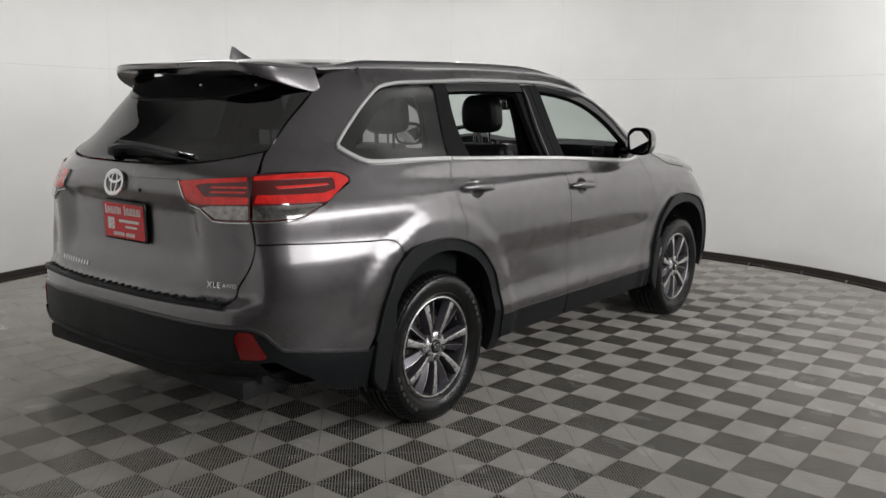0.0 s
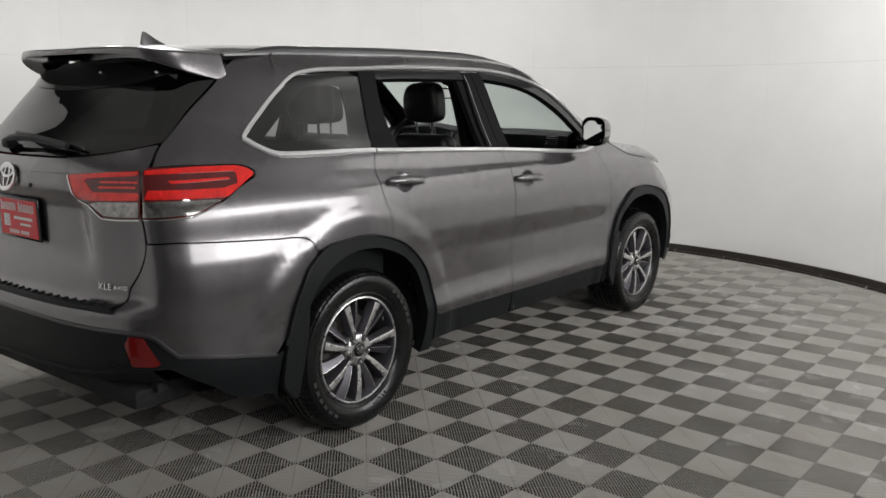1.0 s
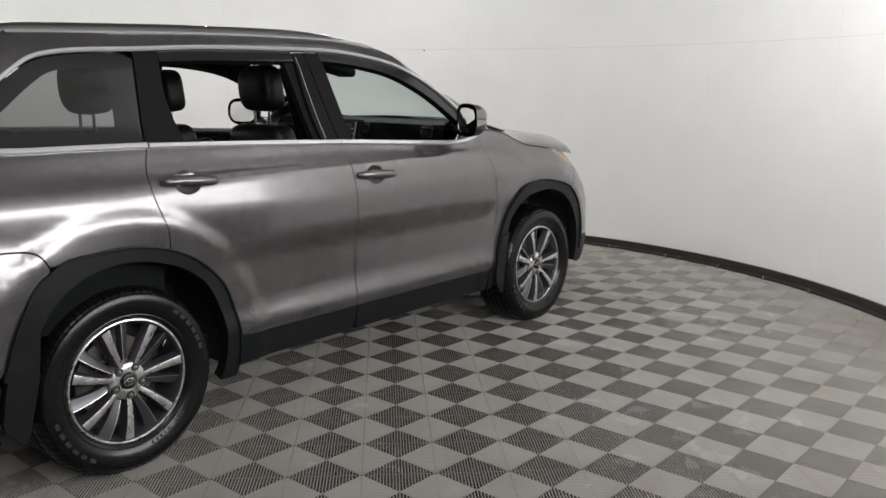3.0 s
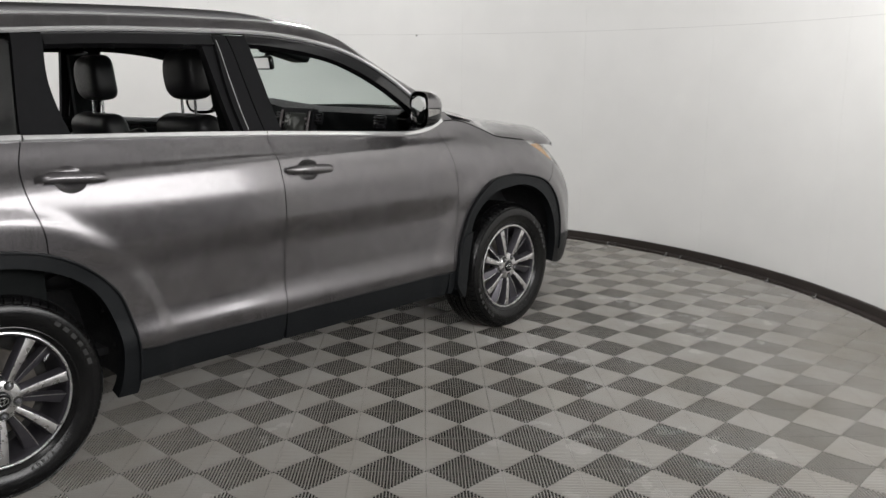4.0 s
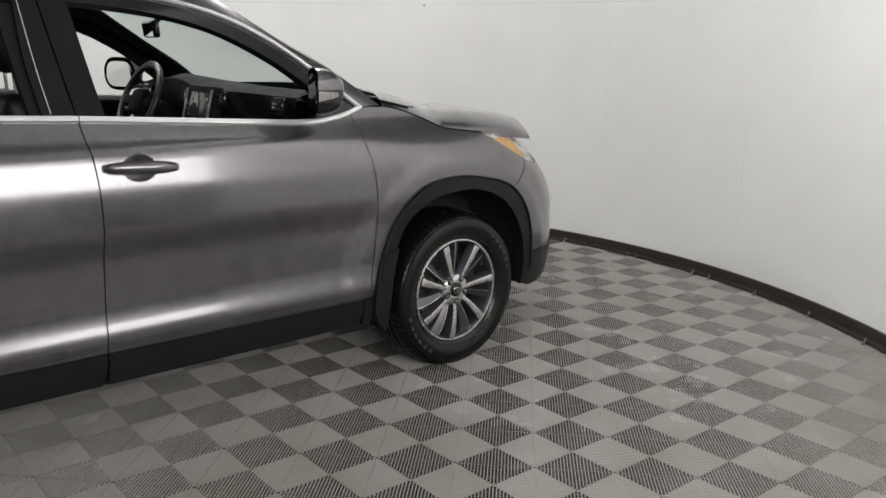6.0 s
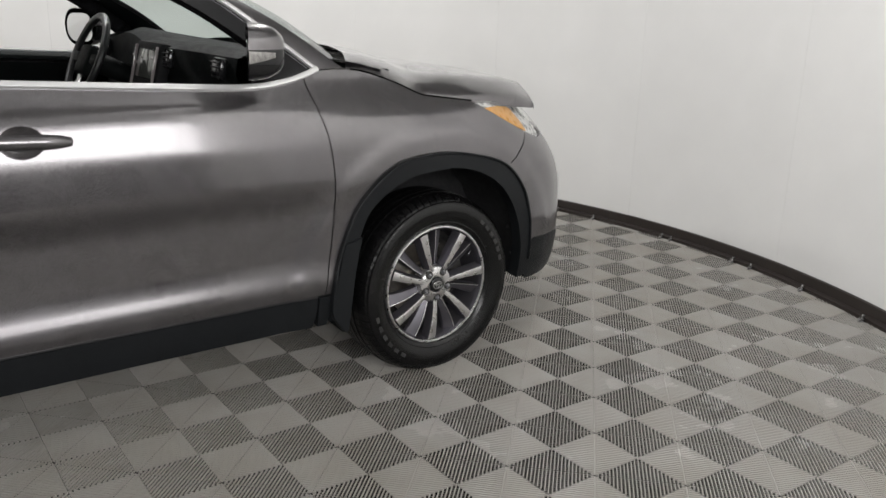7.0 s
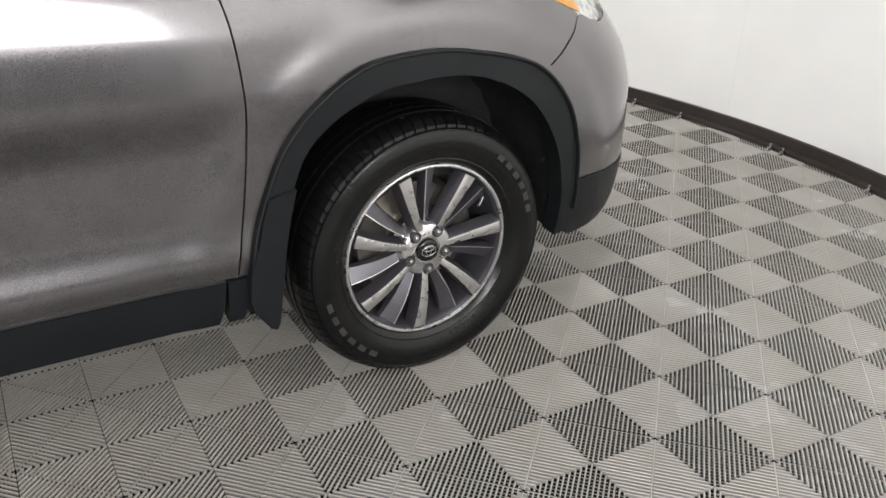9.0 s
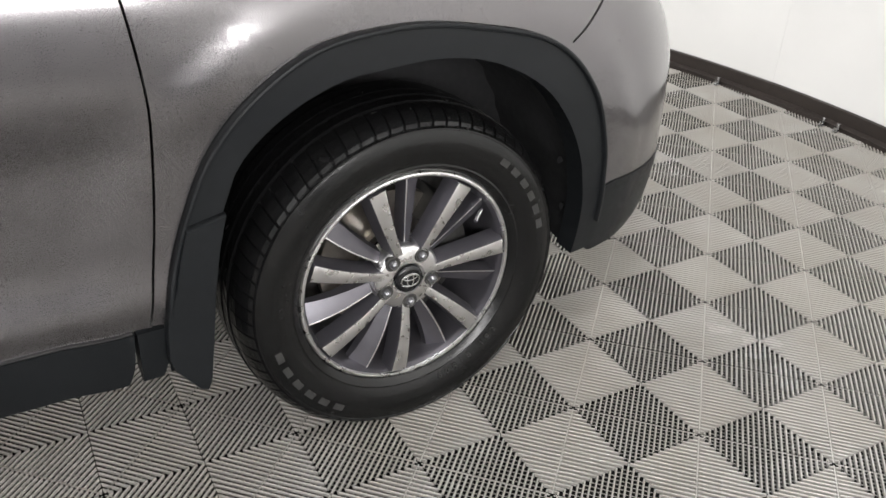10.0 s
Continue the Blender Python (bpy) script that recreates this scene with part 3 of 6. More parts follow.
quarter = join(run(SEAM_R), to_s(rq), run(((-0.278, 0.852), (-0.328, 0.909), (-0.485, 0.922), (-0.711, 0.936), (-0.851, 0.944)), n=30), to_s([(0.803, 0.942)], 0), run(((0.803, 0.946), (0.790, 1.026)), 0, 5),
               run(((-0.94, 1.026), (-0.879, 1.029), (-0.796, 1.037), (-0.688, 1.079), (-0.597, 1.126), (-0.500, 1.170), (-0.515, 1.196), (-0.575, 1.212), (-0.734, 1.214), (-0.83, 1.213)), n=40), run(HATCH_SIDE[::-1], 0),
               run(((-0.45, 1.630), (-0.2, 1.646), (0.172, 1.660)), n=24), run(((0.172, 1.660), (0.172, 1.612)), n=4), run(DLO_TOP[11:]), run(QUARTER_LOW))


def both(name, outline, mat, parent=car, label="", **k):
    for side in (1, -1):
        panel(name, outline, mat, parent, label, side, **k)


HANDLES = ((0.306, 1.090), (1.345, 1.040))      # (y, z) of the door handles


def cup_outline(y, z, k=1.0):
    """The dished opening behind a door handle."""
    return to_s([(y - 0.005 + 0.060 * k * math.cos(t), z + 0.046 * k * math.sin(t)) for t in np.linspace(0, 2 * math.pi, 32, endpoint=False)])


both("front_door", grow(door_front, -G), PAINT, holes=[cup_outline(*HANDLES[1])], grid=0.02)
both("rear_door", grow(door_rear, -G), PAINT, holes=[cup_outline(*HANDLES[0])], grid=0.02)
both("front_fender", grow(fender, -G), PAINT, grid=0.022)
both("quarter_panel", grow(quarter, -G), PAINT, grid=0.024)

# lower cladding: sills, arch mouldings
for a, b in ((0.50, 1.1855), (1.1885, 2.240), (2.243, 2.30)):
    piece = join(run(((a, 0.427 - 0.0034 * (a - 0.5)), (b, 0.427 - 0.0034 * (b - 0.5))), curved=False), run(((b, 0.42), (b - 0.006, 0.35), (b - 0.02, 0.305)), n=12), run(((b - 0.02, 0.305), (a, 0.305)), curved=False), run(((a, 0.305), (a, 0.42)), n=12))
    both("sill_cladding", grow(piece, -0.001), CLAD, off=0.004, deep=0.05)
for side in (1, -1):
    # grey strips standing in for light caught along the doors' lower edge
    trim_strip("door_edge_glint", run(((0.53, 0.4305), (1.184, 0.4275)), n=30, curved=False), 0.004, 0.004, RAIL_GREY, car, side=side, off=0.001)
    trim_strip("door_edge_glint", run(((1.190, 0.4275), (2.236, 0.424)), n=40, curved=False), 0.004, 0.004, RAIL_GREY, car, side=side, off=0.001)
both("rear_arch_moulding", join(to_s(arch(0, R_OUT, -12, 164, 60)), to_s(arch(0, R_IN, 164, -14, 60))), CLAD, off=0.010, deep=0.05, grid=0.025)
both("front_arch_moulding", join(to_s(arch(WB, F_OUT, -4, 185, 60)), to_s(arch(WB, F_IN, 186, -5, 60))), CLAD, off=0.010, deep=0.05, grid=0.025)

for side in (1, -1):
    for yc, r, a0, a1 in ((0, R_OUT, -6, 160), (WB, F_OUT, 5, 176)):
        trim_strip("moulding_lip", to_s(arch(yc, r, a0, a1, 70, -0.004)), 0.010, 0.013, CLAD, car, side=side, off=0.006)

# rear bumper
LINE = ((0.0, 0.640), (0.211, 0.638), (0.576, 0.628), (0.732, 0.624), (0.805, 0.617), (0.843, 0.600), (0.868, 0.567), (0.896, 0.529), (0.932, 0.509))
bumper = join(run(((0.0, 0.697), (0.50, 0.697), (0.66, 0.695), (0.722, 0.710), (0.732, 0.766), (0.774, 0.841), (0.798, 0.904), (0.801, 0.938)), 0), run(((-0.851, 0.941), (-0.711, 0.933), (-0.485, 0.919), (-0.328, 0.906), (-0.281, 0.848)), n=30), to_s([p for p in rear_arch if p[0] < -0.266]), run(((-0.505, 0.470), (-0.72, 0.505)), n=8), run(LINE[::-1], 0))
panel("rear_bumper", grow(bumper, -0.0005), PAINT, car, centre=True)
VLOW = ((0.88, 0.480), (0.82, 0.486), (0.74, 0.482), (0.66, 0.466), (0.5, 0.455), (0.25, 0.452), (0.0, 0.452))
valance = join(run(LINE, 0), run(((-0.72, 0.503), (-0.505, 0.467)), n=8), to_s(arch(0, R_OUT, 166, 192, 10)), run(((-0.50, 0.30), (-0.66, 0.325), (-0.78, 0.40)), n=10), run(VLOW, 0))
panel("rear_valance", grow(valance, -0.0015), CLAD, car, "black grained plastic lower bumper", centre=True, off=0.002)
lip_run = run(VLOW[1:], 0, 40)
for side in (1, -1):
    trim_strip("valance_lip", lip_run, 0.016, 0.010, CLAD, car, side=side, off=0.001)
under_rows = []
for x in np.linspace(-0.80, 0.80, 41):
    zl = float(np.interp(abs(x), [p[0] for p in VLOW[::-1]], [p[1] for p in VLOW[::-1]]))
    y0 = float(skin(find_s(abs(x), zl, 0), zl)[1])
    under_rows.append([(x, y0 + 0.012, zl + 0.01), (x, y0 + 0.05, zl - 0.03), (x * 0.99, y0 + 0.12, zl - 0.09), (x * 0.97, y0 + 0.24, 0.335), (x * 0.95, y0 + 0.40, 0.315)])
UNDERSIDE = under_rows
trim_run = join(run([(x, z - 0.002) for x, z in LINE[:-1]], 0, 50), run(((-0.76, 0.508), (-0.51, 0.468)), n=10))
for side in (1, -1):
    trim_strip("valance_trim", trim_run, 0.016, 0.007, RAIL_GREY, car, side=side)
shelf = bmesh.new()
rows = []
for x in np.linspace(-0.68, 0.68, 41):
    s_ = find_s(abs(x), 0.69, 0)
    p0 = skin(s_, 0.692)
    p1 = skin(find_s(abs(x), 0.745, 0), 0.745)
    rows.append([shelf.verts.new((x, float(p0[1]) + a, z)) for a, z in ((-0.002, 0.690), (-0.001, 0.706), (0.008, 0.713), (float(p1[1] - p0[1]) * 0.9, 0.716), (float(p1[1] - p0[1]) + 0.03, 0.700))])
for a, b in zip(rows, rows[1:]):
    for k in range(4):
        shelf.faces.new((a[k], b[k], b[k + 1], a[k + 1]))
step_pad = part("step_pad", fix(shelf), CLAD, car, "black ribbed step pad")
for x in np.linspace(-0.62, 0.62, 26):
    rib = bmesh.new()
    s_ = find_s(abs(x), 0.69, 0)
    y0 = float(skin(s_, 0.692)[1])
    box(rib, (0.013, 0.06, 0.009), pose(x, y0 + 0.036, 0.7165, 0, 0, 24), 0.002, 1)
    part("rib", rib, CLAD, step_pad)
refl = run(((0.757, 0.580), (0.772, 0.605), (0.812, 0.603), (0.858, 0.505), (0.845, 0.496), (0.781, 0.496), (0.757, 0.580)), 0, 50, curved=False)[:-1]
both("reflector", refl, RED_DARK, label="dark red bumper reflector", off=0.010, grid=0.02)
frame_r = run(((0.690, 0.508), (0.72, 0.492), (0.78, 0.485), (0.862, 0.489)), 0, 30)
for s in (1, -1):
    trim_strip("reflector_trim", frame_r, 0.012, 0.012, SATIN, car, side=s)

def sheet(name, rows, mat, label=""):
    bm = bmesh.new()
    vs = [[bm.verts.new(p) for p in r] for r in rows]
    for a, b in zip(vs, vs[1:]):
        for k in range(len(a) - 1):
            bm.faces.new((a[k], b[k], b[k + 1], a[k + 1]))
    return part(name, fix(bm), mat, car, label, sharp=60)


sheet("bumper_underside", UNDERSIDE, LINER, "black underside of the rear bumper")

# hatch: lower panel, glass, spoiler
GLASS_LOW = ((0.0, 1.236), (0.139, 1.237), (0.334, 1.240), (0.486, 1.253), (0.596, 1.271), (0.700, 1.296))
hatch = join(run(((0.0, 0.706), (0.50, 0.706), (0.66, 0.705), (0.716, 0.720), (0.726, 0.768), (0.768, 0.842), (0.794, 0.905), (0.797, 0.94), (0.782, 1.033), (0.770, 1.10), (0.748, 1.204), (0.728, 1.252), (0.704, 1.288)), 0), run(((0.700, 1.288), (0.596, 1.263), (0.486, 1.245), (0.334, 1.232), (0.139, 1.229), (0.0, 1.228)), 0))
panel("hatch", grow(hatch, -0.0008), PAINT, car, centre=True)
hglass = join(run(GLASS_LOW, 0), run(((0.704, 1.300), (0.680, 1.375), (0.665, 1.433), (0.640, 1.528), (0.615, 1.59)), 0), run(((0.610, 1.592), (0.3, 1.60), (0.0, 1.60)), 0))
panel("rear_window", hglass, GLASS_REAR, car, "dark tinted rear window", centre=True, deep=0.004, off=-0.002)

# ---- the car: roof, pillars, glass ----
def grid_part(name, rows, mat, parent=car, label="", flip=False):
    """A smooth sheet through rows of points."""
    bm = bmesh.new()
    vs = [[bm.verts.new(p) for p in r] for r in rows]
    for a, b in zip(vs, vs[1:]):
        for k in range(len(a) - 1):
            f = (a[k], b[k], b[k + 1], a[k + 1])
            bm.faces.new(f[::-1] if flip else f)
    return part(name, bm, mat, parent, label, sharp=60)


def roof_row(ye, drop=0.0, n=33, inset=1.0):
    xe, ze = float(ROOF_HALF(ye)) * inset, float(ROOF_EDGE(ye)) - drop
    f = float(step(ye, 1.45, 2.3))
    crown, ahead = 0.052 * (1 - 0.65 * f), 0.25 * f
    out = []
    for u in np.linspace(-1, 1, n):
        g = 1 - abs(u) ** 2.6
        out.append((u * xe, ye + ahead * (1 - u * u), ze + crown * g))
    return out


grid_part("roof_skin", [roof_row(y) for y in np.linspace(-0.45, 1.60, 60)], PAINT, flip=True)
grid_part("headliner", [roof_row(y, 0.045, inset=0.97) for y in np.linspace(-0.55, 1.66, 40)], HEADLINE, label="pale grey headliner")
wind = grid_part("windscreen", [roof_row(y, 0.004) for y in np.linspace(1.605, 2.43, 26)], GLASS_CLEAR, label="green-tinted windscreen", flip=True)
wind.visible_shadow = False
band_rows = [roof_row(y, 0.012) for y in np.linspace(1.58, 1.70, 5)]
grid_part("windscreen_band", band_rows, GLOSS_BLACK)


def top_line(side, n=70):
    """Upper window line and the roof edge above it, from the C pillar to the mirror."""
    low = run(((0.162, 1.598),) + DLO_TOP[:11][::-1], n=n)
    low_p = skin(low[:, 0], low[:, 1])
    ys = low_p[:, 1]
    far = np.interp(ys, (0.164, 0.9, 1.5, 1.75, 2.05, 2.20, 2.315), (0.162, 0.9, 1.535, 1.83, 2.165, 2.325, 2.436))
    up = np.stack([ROOF_HALF(far), far, ROOF_EDGE(far)], 1)
    return low_p * (side, 1, 1), up * (side, 1, 1)


for side in (1, -1):
    low, up = top_line(side)
    rows = []
    for a, b in zip(low, up):
        o = np.array((side * 0.003, 0.001, 0.003))
        rows.append([tuple(a + (b - a) * t + o * 4 * t * (1 - t)) for t in np.linspace(0, 1, 9)])
    grid_part("roof_side", rows, PAINT, flip=side < 0)
    inner = []
    for a, b in zip(low, up):
        q = np.array((-side * 0.05, -0.015, -0.03))
        inner.append([tuple(a + q * 0.4), tuple((a + b) / 2 + q), tuple(b + q * 0.9 + np.array((-side * 0.03, 0, 0)))])
    grid_part("pillar_lining", inner, DASH, flip=side > 0)
    # roof rail with its bright foot line
    ys = np.linspace(-0.44, 1.62, 70)
    foot = np.stack([side * (ROOF_HALF(ys) - 0.012), ys, ROOF_EDGE(ys) + 0.002], 1)
    h = 0.026 * step(ys, -0.46, -0.10) * step(-ys, -1.66, -1.05) + 0.006
    bm = bmesh.new()
    rings = []
    for p, q in zip(foot, h):
        x, y, z = p
        sec = [(x + side * 0.012, z - 0.004), (x + side * 0.013, z + q * 0.5), (x + side * 0.004, z + q * 0.92), (x - side * 0.010, z + q), (x - side * 0.026, z + q * 0.9), (x - side * 0.034, z + q * 0.4), (x - side * 0.036, z - 0.004)]
        rings.append([bm.verts.new((a, y, b)) for a, b in sec])
    for a, b in zip(rings, rings[1:]):
        for k in range(6):
            bm.faces.new((a[k], b[k], b[k + 1], a[k + 1]))
    bm.faces.new(rings[0])
    bm.faces.new(rings[-1])
    part("roof_rail", fix(bm), RAIL_GREY, car, "silver-grey roof rail", sharp=50)
    bm = bmesh.new()
    sweep(bm, [Vector((side * (ROOF_HALF(y) + 0.006), y, ROOF_EDGE(y) - 0.001)) for y in ys], [(-0.003, -0.003), (0.003, -0.003), (0.003, 0.004), (-0.003, 0.004)], Vector((side * 0.5, 0, 1)))
    part("rail_trim", fix(bm), TRIM_BRIGHT, car)
    # window surround, belt and pillars
    trim_strip("window_surround", run(DLO_TOP, n=140), 0.016, 0.009, TRIM_BRIGHT, car, "chrome window surround", side, off=0.002)
    trim_strip("quarter_trim", run(QUARTER_LOW, n=40), 0.023, 0.011, TRIM_BRIGHT, car, side=side, off=0.002)
    trim_strip("rear_belt_trim", run(((0.178, 1.234), (0.72, 1.218), (1.174, 1.201)), n=40), 0.021, 0.011, TRIM_BRIGHT, car, side=side, off=0.004)
    trim_strip("front_belt_trim", run(((1.178, 1.201), (1.75, 1.171), (2.03, 1.159), (2.17, 1.170), (2.26, 1.190), (2.318, 1.208)), n=60), 0.021, 0.011, TRIM_BRIGHT, car, side=side, off=0.004)
    B_TOP = 1.612
    panel("b_pillar_trim", join(run(((1.119, B_TOP), (1.172, 1.212)), curved=False), run(((1.172, 1.212), (1.072, 1.216)), curved=False, n=4), run(((1.072, 1.216), (1.052, 1.40), (1.055, B_TOP - 0.004))), run(((1.055, B_TOP - 0.004), (1.119, B_TOP)), curved=False, n=4)), SATIN, car, "satin black pillar trim", side, off=-0.002, deep=0.03)
    panel("b_pillar_trim", join(run(((1.125, B_TOP), (1.215, B_TOP)), curved=False, n=4), run(((1.215, B_TOP), (1.266, 1.212)), curved=False), run(((1.266, 1.212), (1.178, 1.214)), curved=False, n=4), run(((1.178, 1.214), (1.125, B_TOP)), curved=False)), SATIN, car, "satin black pillar trim", side, off=-0.002, deep=0.03)
    panel("c_pillar_trim", join(run(((0.236, 1.592), (0.345, 1.594)), curved=False, n=5), run(((0.345, 1.594), (0.322, 1.42), (0.350, 1.24))), run(((0.350, 1.24), (0.178, 1.245)), curved=False, n=6), run(((0.178, 1.245), (0.236, 1.592)), curved=False)), SATIN, car, "dark satin pillar trim", side, off=-0.002, deep=0.03)
    # black door frames inside the chrome line
    fr = [(y, z) for y, z in DLO_TOP[1:10]]
    inner_line = [(2.18, 1.225), (2.09, 1.292), (1.955, 1.385), (1.815, 1.460), (1.68, 1.512), (1.55, 1.543), (1.43, 1.561), (1.31, 1.573), (1.215, 1.578)]
    panel("front_window_frame", join(run(fr[:-1] + [(1.22, 1.619)]), run(inner_line[::-1])), GLOSS_BLACK, car, "black door frame", side, off=-0.004, deep=0.035)
    panel("rear_window_frame", join(run(((0.345, 1.599), (0.6, 1.610), (1.055, 1.618))), run(((1.055, 1.572), (0.6, 1.566), (0.345, 1.556)))), GLOSS_BLACK, car, "black door frame", side, off=-0.004, deep=0.035)
    panel("rear_frame_bar", join(run(((1.056, 1.60), (1.075, 1.216)), curved=False), run(((1.04, 1.216), (1.000, 1.572), (1.0, 1.60)))), SATIN, car, "", side, off=-0.02, deep=0.03)
    panel("mirror_sail", join(run(((2.30, 1.212), (2.18, 1.310)), curved=False), run(((2.165, 1.312), (2.06, 1.166)), curved=False), run(((2.06, 1.166), (2.17, 1.178), (2.30, 1.210)))), GLOSS_BLACK, car, "black triangular mirror sail", side, off=-0.003, deep=0.03)
    trim_strip("window_seal", run(((1.066, 1.590), (1.080, 1.40), (1.098, 1.222)), n=16), 0.004, 0.005, TRIM_BRIGHT, car, side=side, off=-0.006)
    # quarter window with its painted border
    edge = join(run(((0.172, 1.588), (0.05, 1.580), (-0.08, 1.567), (-0.165, 1.545), (-0.255, 1.490), (-0.378, 1.392), (-0.460, 1.322), (-0.478, 1.302)), n=50), run(((-0.478, 1.302), (-0.44, 1.280), (-0.38, 1.256), (-0.30, 1.248), (-0.05, 1.248), (0.168, 1.247)), n=40))
    edge = join(edge, run(((0.172, 1.25), (0.226, 1.586)), curved=False, n=16)[1:-1])
    qw = panel("quarter_window", edge, GLASS_TINT, car, "tinted quarter window", side, off=-0.004, deep=0.004)
    inn = join(run(((-0.02, 1.525), (-0.11, 1.510), (-0.20, 1.455), (-0.31, 1.370), (-0.385, 1.315)), n=24), run(((-0.385, 1.300), (-0.2, 1.297), (0.02, 1.295), (0.075, 1.30)), n=20), run(((0.085, 1.33), (0.10, 1.50), (0.06, 1.525)), n=12))
    border_panel("quarter_border", edge, inn, FRIT, qw, side)

# ---- the car: bonnet, front bumper, headlamps ----
HOOD_EDGE_Y = (2.44, 2.54, 2.66, 2.75, 2.80, 2.985, 3.15, 3.30, 3.40)
hood_z = hermite(HOOD_EDGE_Y, (1.213, 1.194, 1.153, 1.111, 1.101, 1.078, 1.062, 1.048, 1.036))
hood_x = hermite(HOOD_EDGE_Y, (0.775, 0.785, 0.800, 0.815, 0.820, 0.822, 0.815, 0.795, 0.76))
hood_crown = hermite((2.44, 2.60, 2.80, 3.0, 3.2, 3.40), (0.048, 0.064, 0.090, 0.108, 0.108, 0.094))
rows = []
for y in np.linspace(2.46, 3.40, 44):
    xe, ze = float(hood_x(y)), float(hood_z(y))
    f = float(step(y, 2.5, 3.4))
    ahead = 0.22 * (1 - f) + 0.14 * f
    crown = float(hood_crown(y))
    r = []
    for u in np.linspace(-1, 1, 41):
        a = abs(u)
        ridge = 0.014 * math.exp(-((a - 0.80) / 0.10) ** 2) * (0.4 + 0.6 * f)
        r.append((u * xe, y + ahead * (1 - u * u), ze + crown * (1 - a ** 3.4) ** 0.7 * (1 - 0.12 * (1 - a) * f) + ridge * (1 - a ** 8)))
    rows.append(r)
lip = [(x, y + 0.012, z - 0.03) for x, y, z in rows[-1]]
lip0 = [(x, y + 0.010, z - 0.008) for x, y, z in rows[-1]]
edge_rows = [[(r[0][0] + 0.001, r[0][1], r[0][2] - 0.022)] + r + [(r[-1][0] - 0.001, r[-1][1], r[-1][2] - 0.022)] for r in rows]
edge_rows += [[lip0[0]] + lip0 + [lip0[-1]], [lip[0]] + lip + [lip[-1]]]
grid_part("bonnet", edge_rows, PAINT, flip=True)
for side in (1, -1):
    trim_strip("bonnet_gap", run(((2.47, 1.2035), (2.54, 1.1915), (2.66, 1.1515), (2.75, 1.1095), (2.80, 1.0995), (2.985, 1.0755)), n=40), 0.0055, 0.002, GAP_BLACK, car, side=side)
bm = bmesh.new()
box(bm, (1.46, 0.16, 0.02), pose(0, 2.60, 1.195, -8), 0.006)
part("cowl", bm, CLAD, car, "black cowl panel below the windscreen")

lamp_top = ((2.985, 1.076), (3.12, 1.064), (3.26, 1.050), (3.36, 1.030))
lamp = join(run(lamp_top), run(((3.36, 1.030), (3.43, 0.985), (3.445, 0.920), (3.39, 0.900), (3.33, 0.912), (3.272, 0.930))), run(LAMP_LOW[::-1]))
for side in (1, -1):
    head = panel("headlamp", grow(lamp, -0.0012), LAMP_SHELL, car, "clear headlamp with amber corner", side, off=-0.012, deep=0.03, grid=0.02)
    panel("cover", grow(lamp, -0.0025), LENS, head, "", side, off=0.001, deep=0.006, grid=0.02)
    amber = join(run(((3.045, 1.047), (3.14, 1.046), (3.230, 1.036)), n=8), run(((3.233, 1.034), (3.272, 0.985), (3.300, 0.937)), n=10), run(((3.288, 0.939), (3.16, 0.989), (3.05, 1.042)), n=12))
    panel("amber_reflector", amber, AMBER, head, "amber side marker", side, off=-0.006, deep=0.004, grid=0.02)
top_edge = join(run(((3.131, 0.8265), (3.2312, 0.8885), (3.2735, 0.9298), (3.335, 0.9105), (3.39, 0.898), (3.44, 0.910)), n=24), np.stack([np.linspace(find_s(3.45, 0.93, 1), S1, 30), np.linspace(0.93, 0.955, 30)], 1))
paint_low = np.stack([np.linspace(S1, find_s(3.30, 0.488, 1), 40), np.linspace(0.42, 0.488, 40)], 1)
arch_up = to_s([p for p in arch(WB, F_OUT, 14.4, 57, 14)])
panel("front_bumper", grow(join(top_edge, paint_low, arch_up), -0.0006), PAINT, car, side=1)
panel("front_bumper", grow(join(top_edge, paint_low, arch_up), -0.0006), PAINT, car, side=-1)
clad = join(paint_low, to_s(arch(WB, F_OUT, 14.1, -3, 8)), run(((3.258, 0.322), (3.262, 0.308), (3.275, 0.302)), n=5), np.stack([np.linspace(find_s(3.30, 0.300, 1), S1, 40), np.linspace(0.300, 0.27, 40)], 1))
for side in (1, -1):
    panel("front_valance", grow(clad, -0.0015), CLAD, car, "black plastic lower front bumper", side, off=0.003)
grille = np.concatenate([np.stack([np.linspace(S1 - 0.55, S1, 20), np.full(20, 0.93)], 1), np.stack([np.linspace(S1, S1 - 0.48, 20), np.full(20, 0.50)], 1)])
for side in (1, -1):
    panel("grille", grille, GLOSS_BLACK, car, "gloss black grille", side, off=0.004)

# ---- the car: wheels ----
def extrude_outline(bm, pts, x0, x1, chamfer=0.0, taper=None):
    """A plate in the (y, z) plane between x0 (back) and x1 (front), its front edge chamfered."""
    c = np.mean(pts, axis=0)
    back = [bm.verts.new((x0, *p)) for p in pts]
    mid = [bm.verts.new((x1 - chamfer, *p)) for p in pts]
    shrink = [(np.array(p) - c) for p in pts]
    top = [bm.verts.new((x1, *(c + s * (1 - chamfer / max(np.linalg.norm(s), 0.004) * 0.8)))) for s in shrink]
    n = len(pts)
    for a, b in ((back, mid), (mid, top)):
        for k in range(n):
            bm.faces.new((a[k], a[(k + 1) % n], b[(k + 1) % n], b[k]))
    bm.faces.new(top)
    return back, mid, top


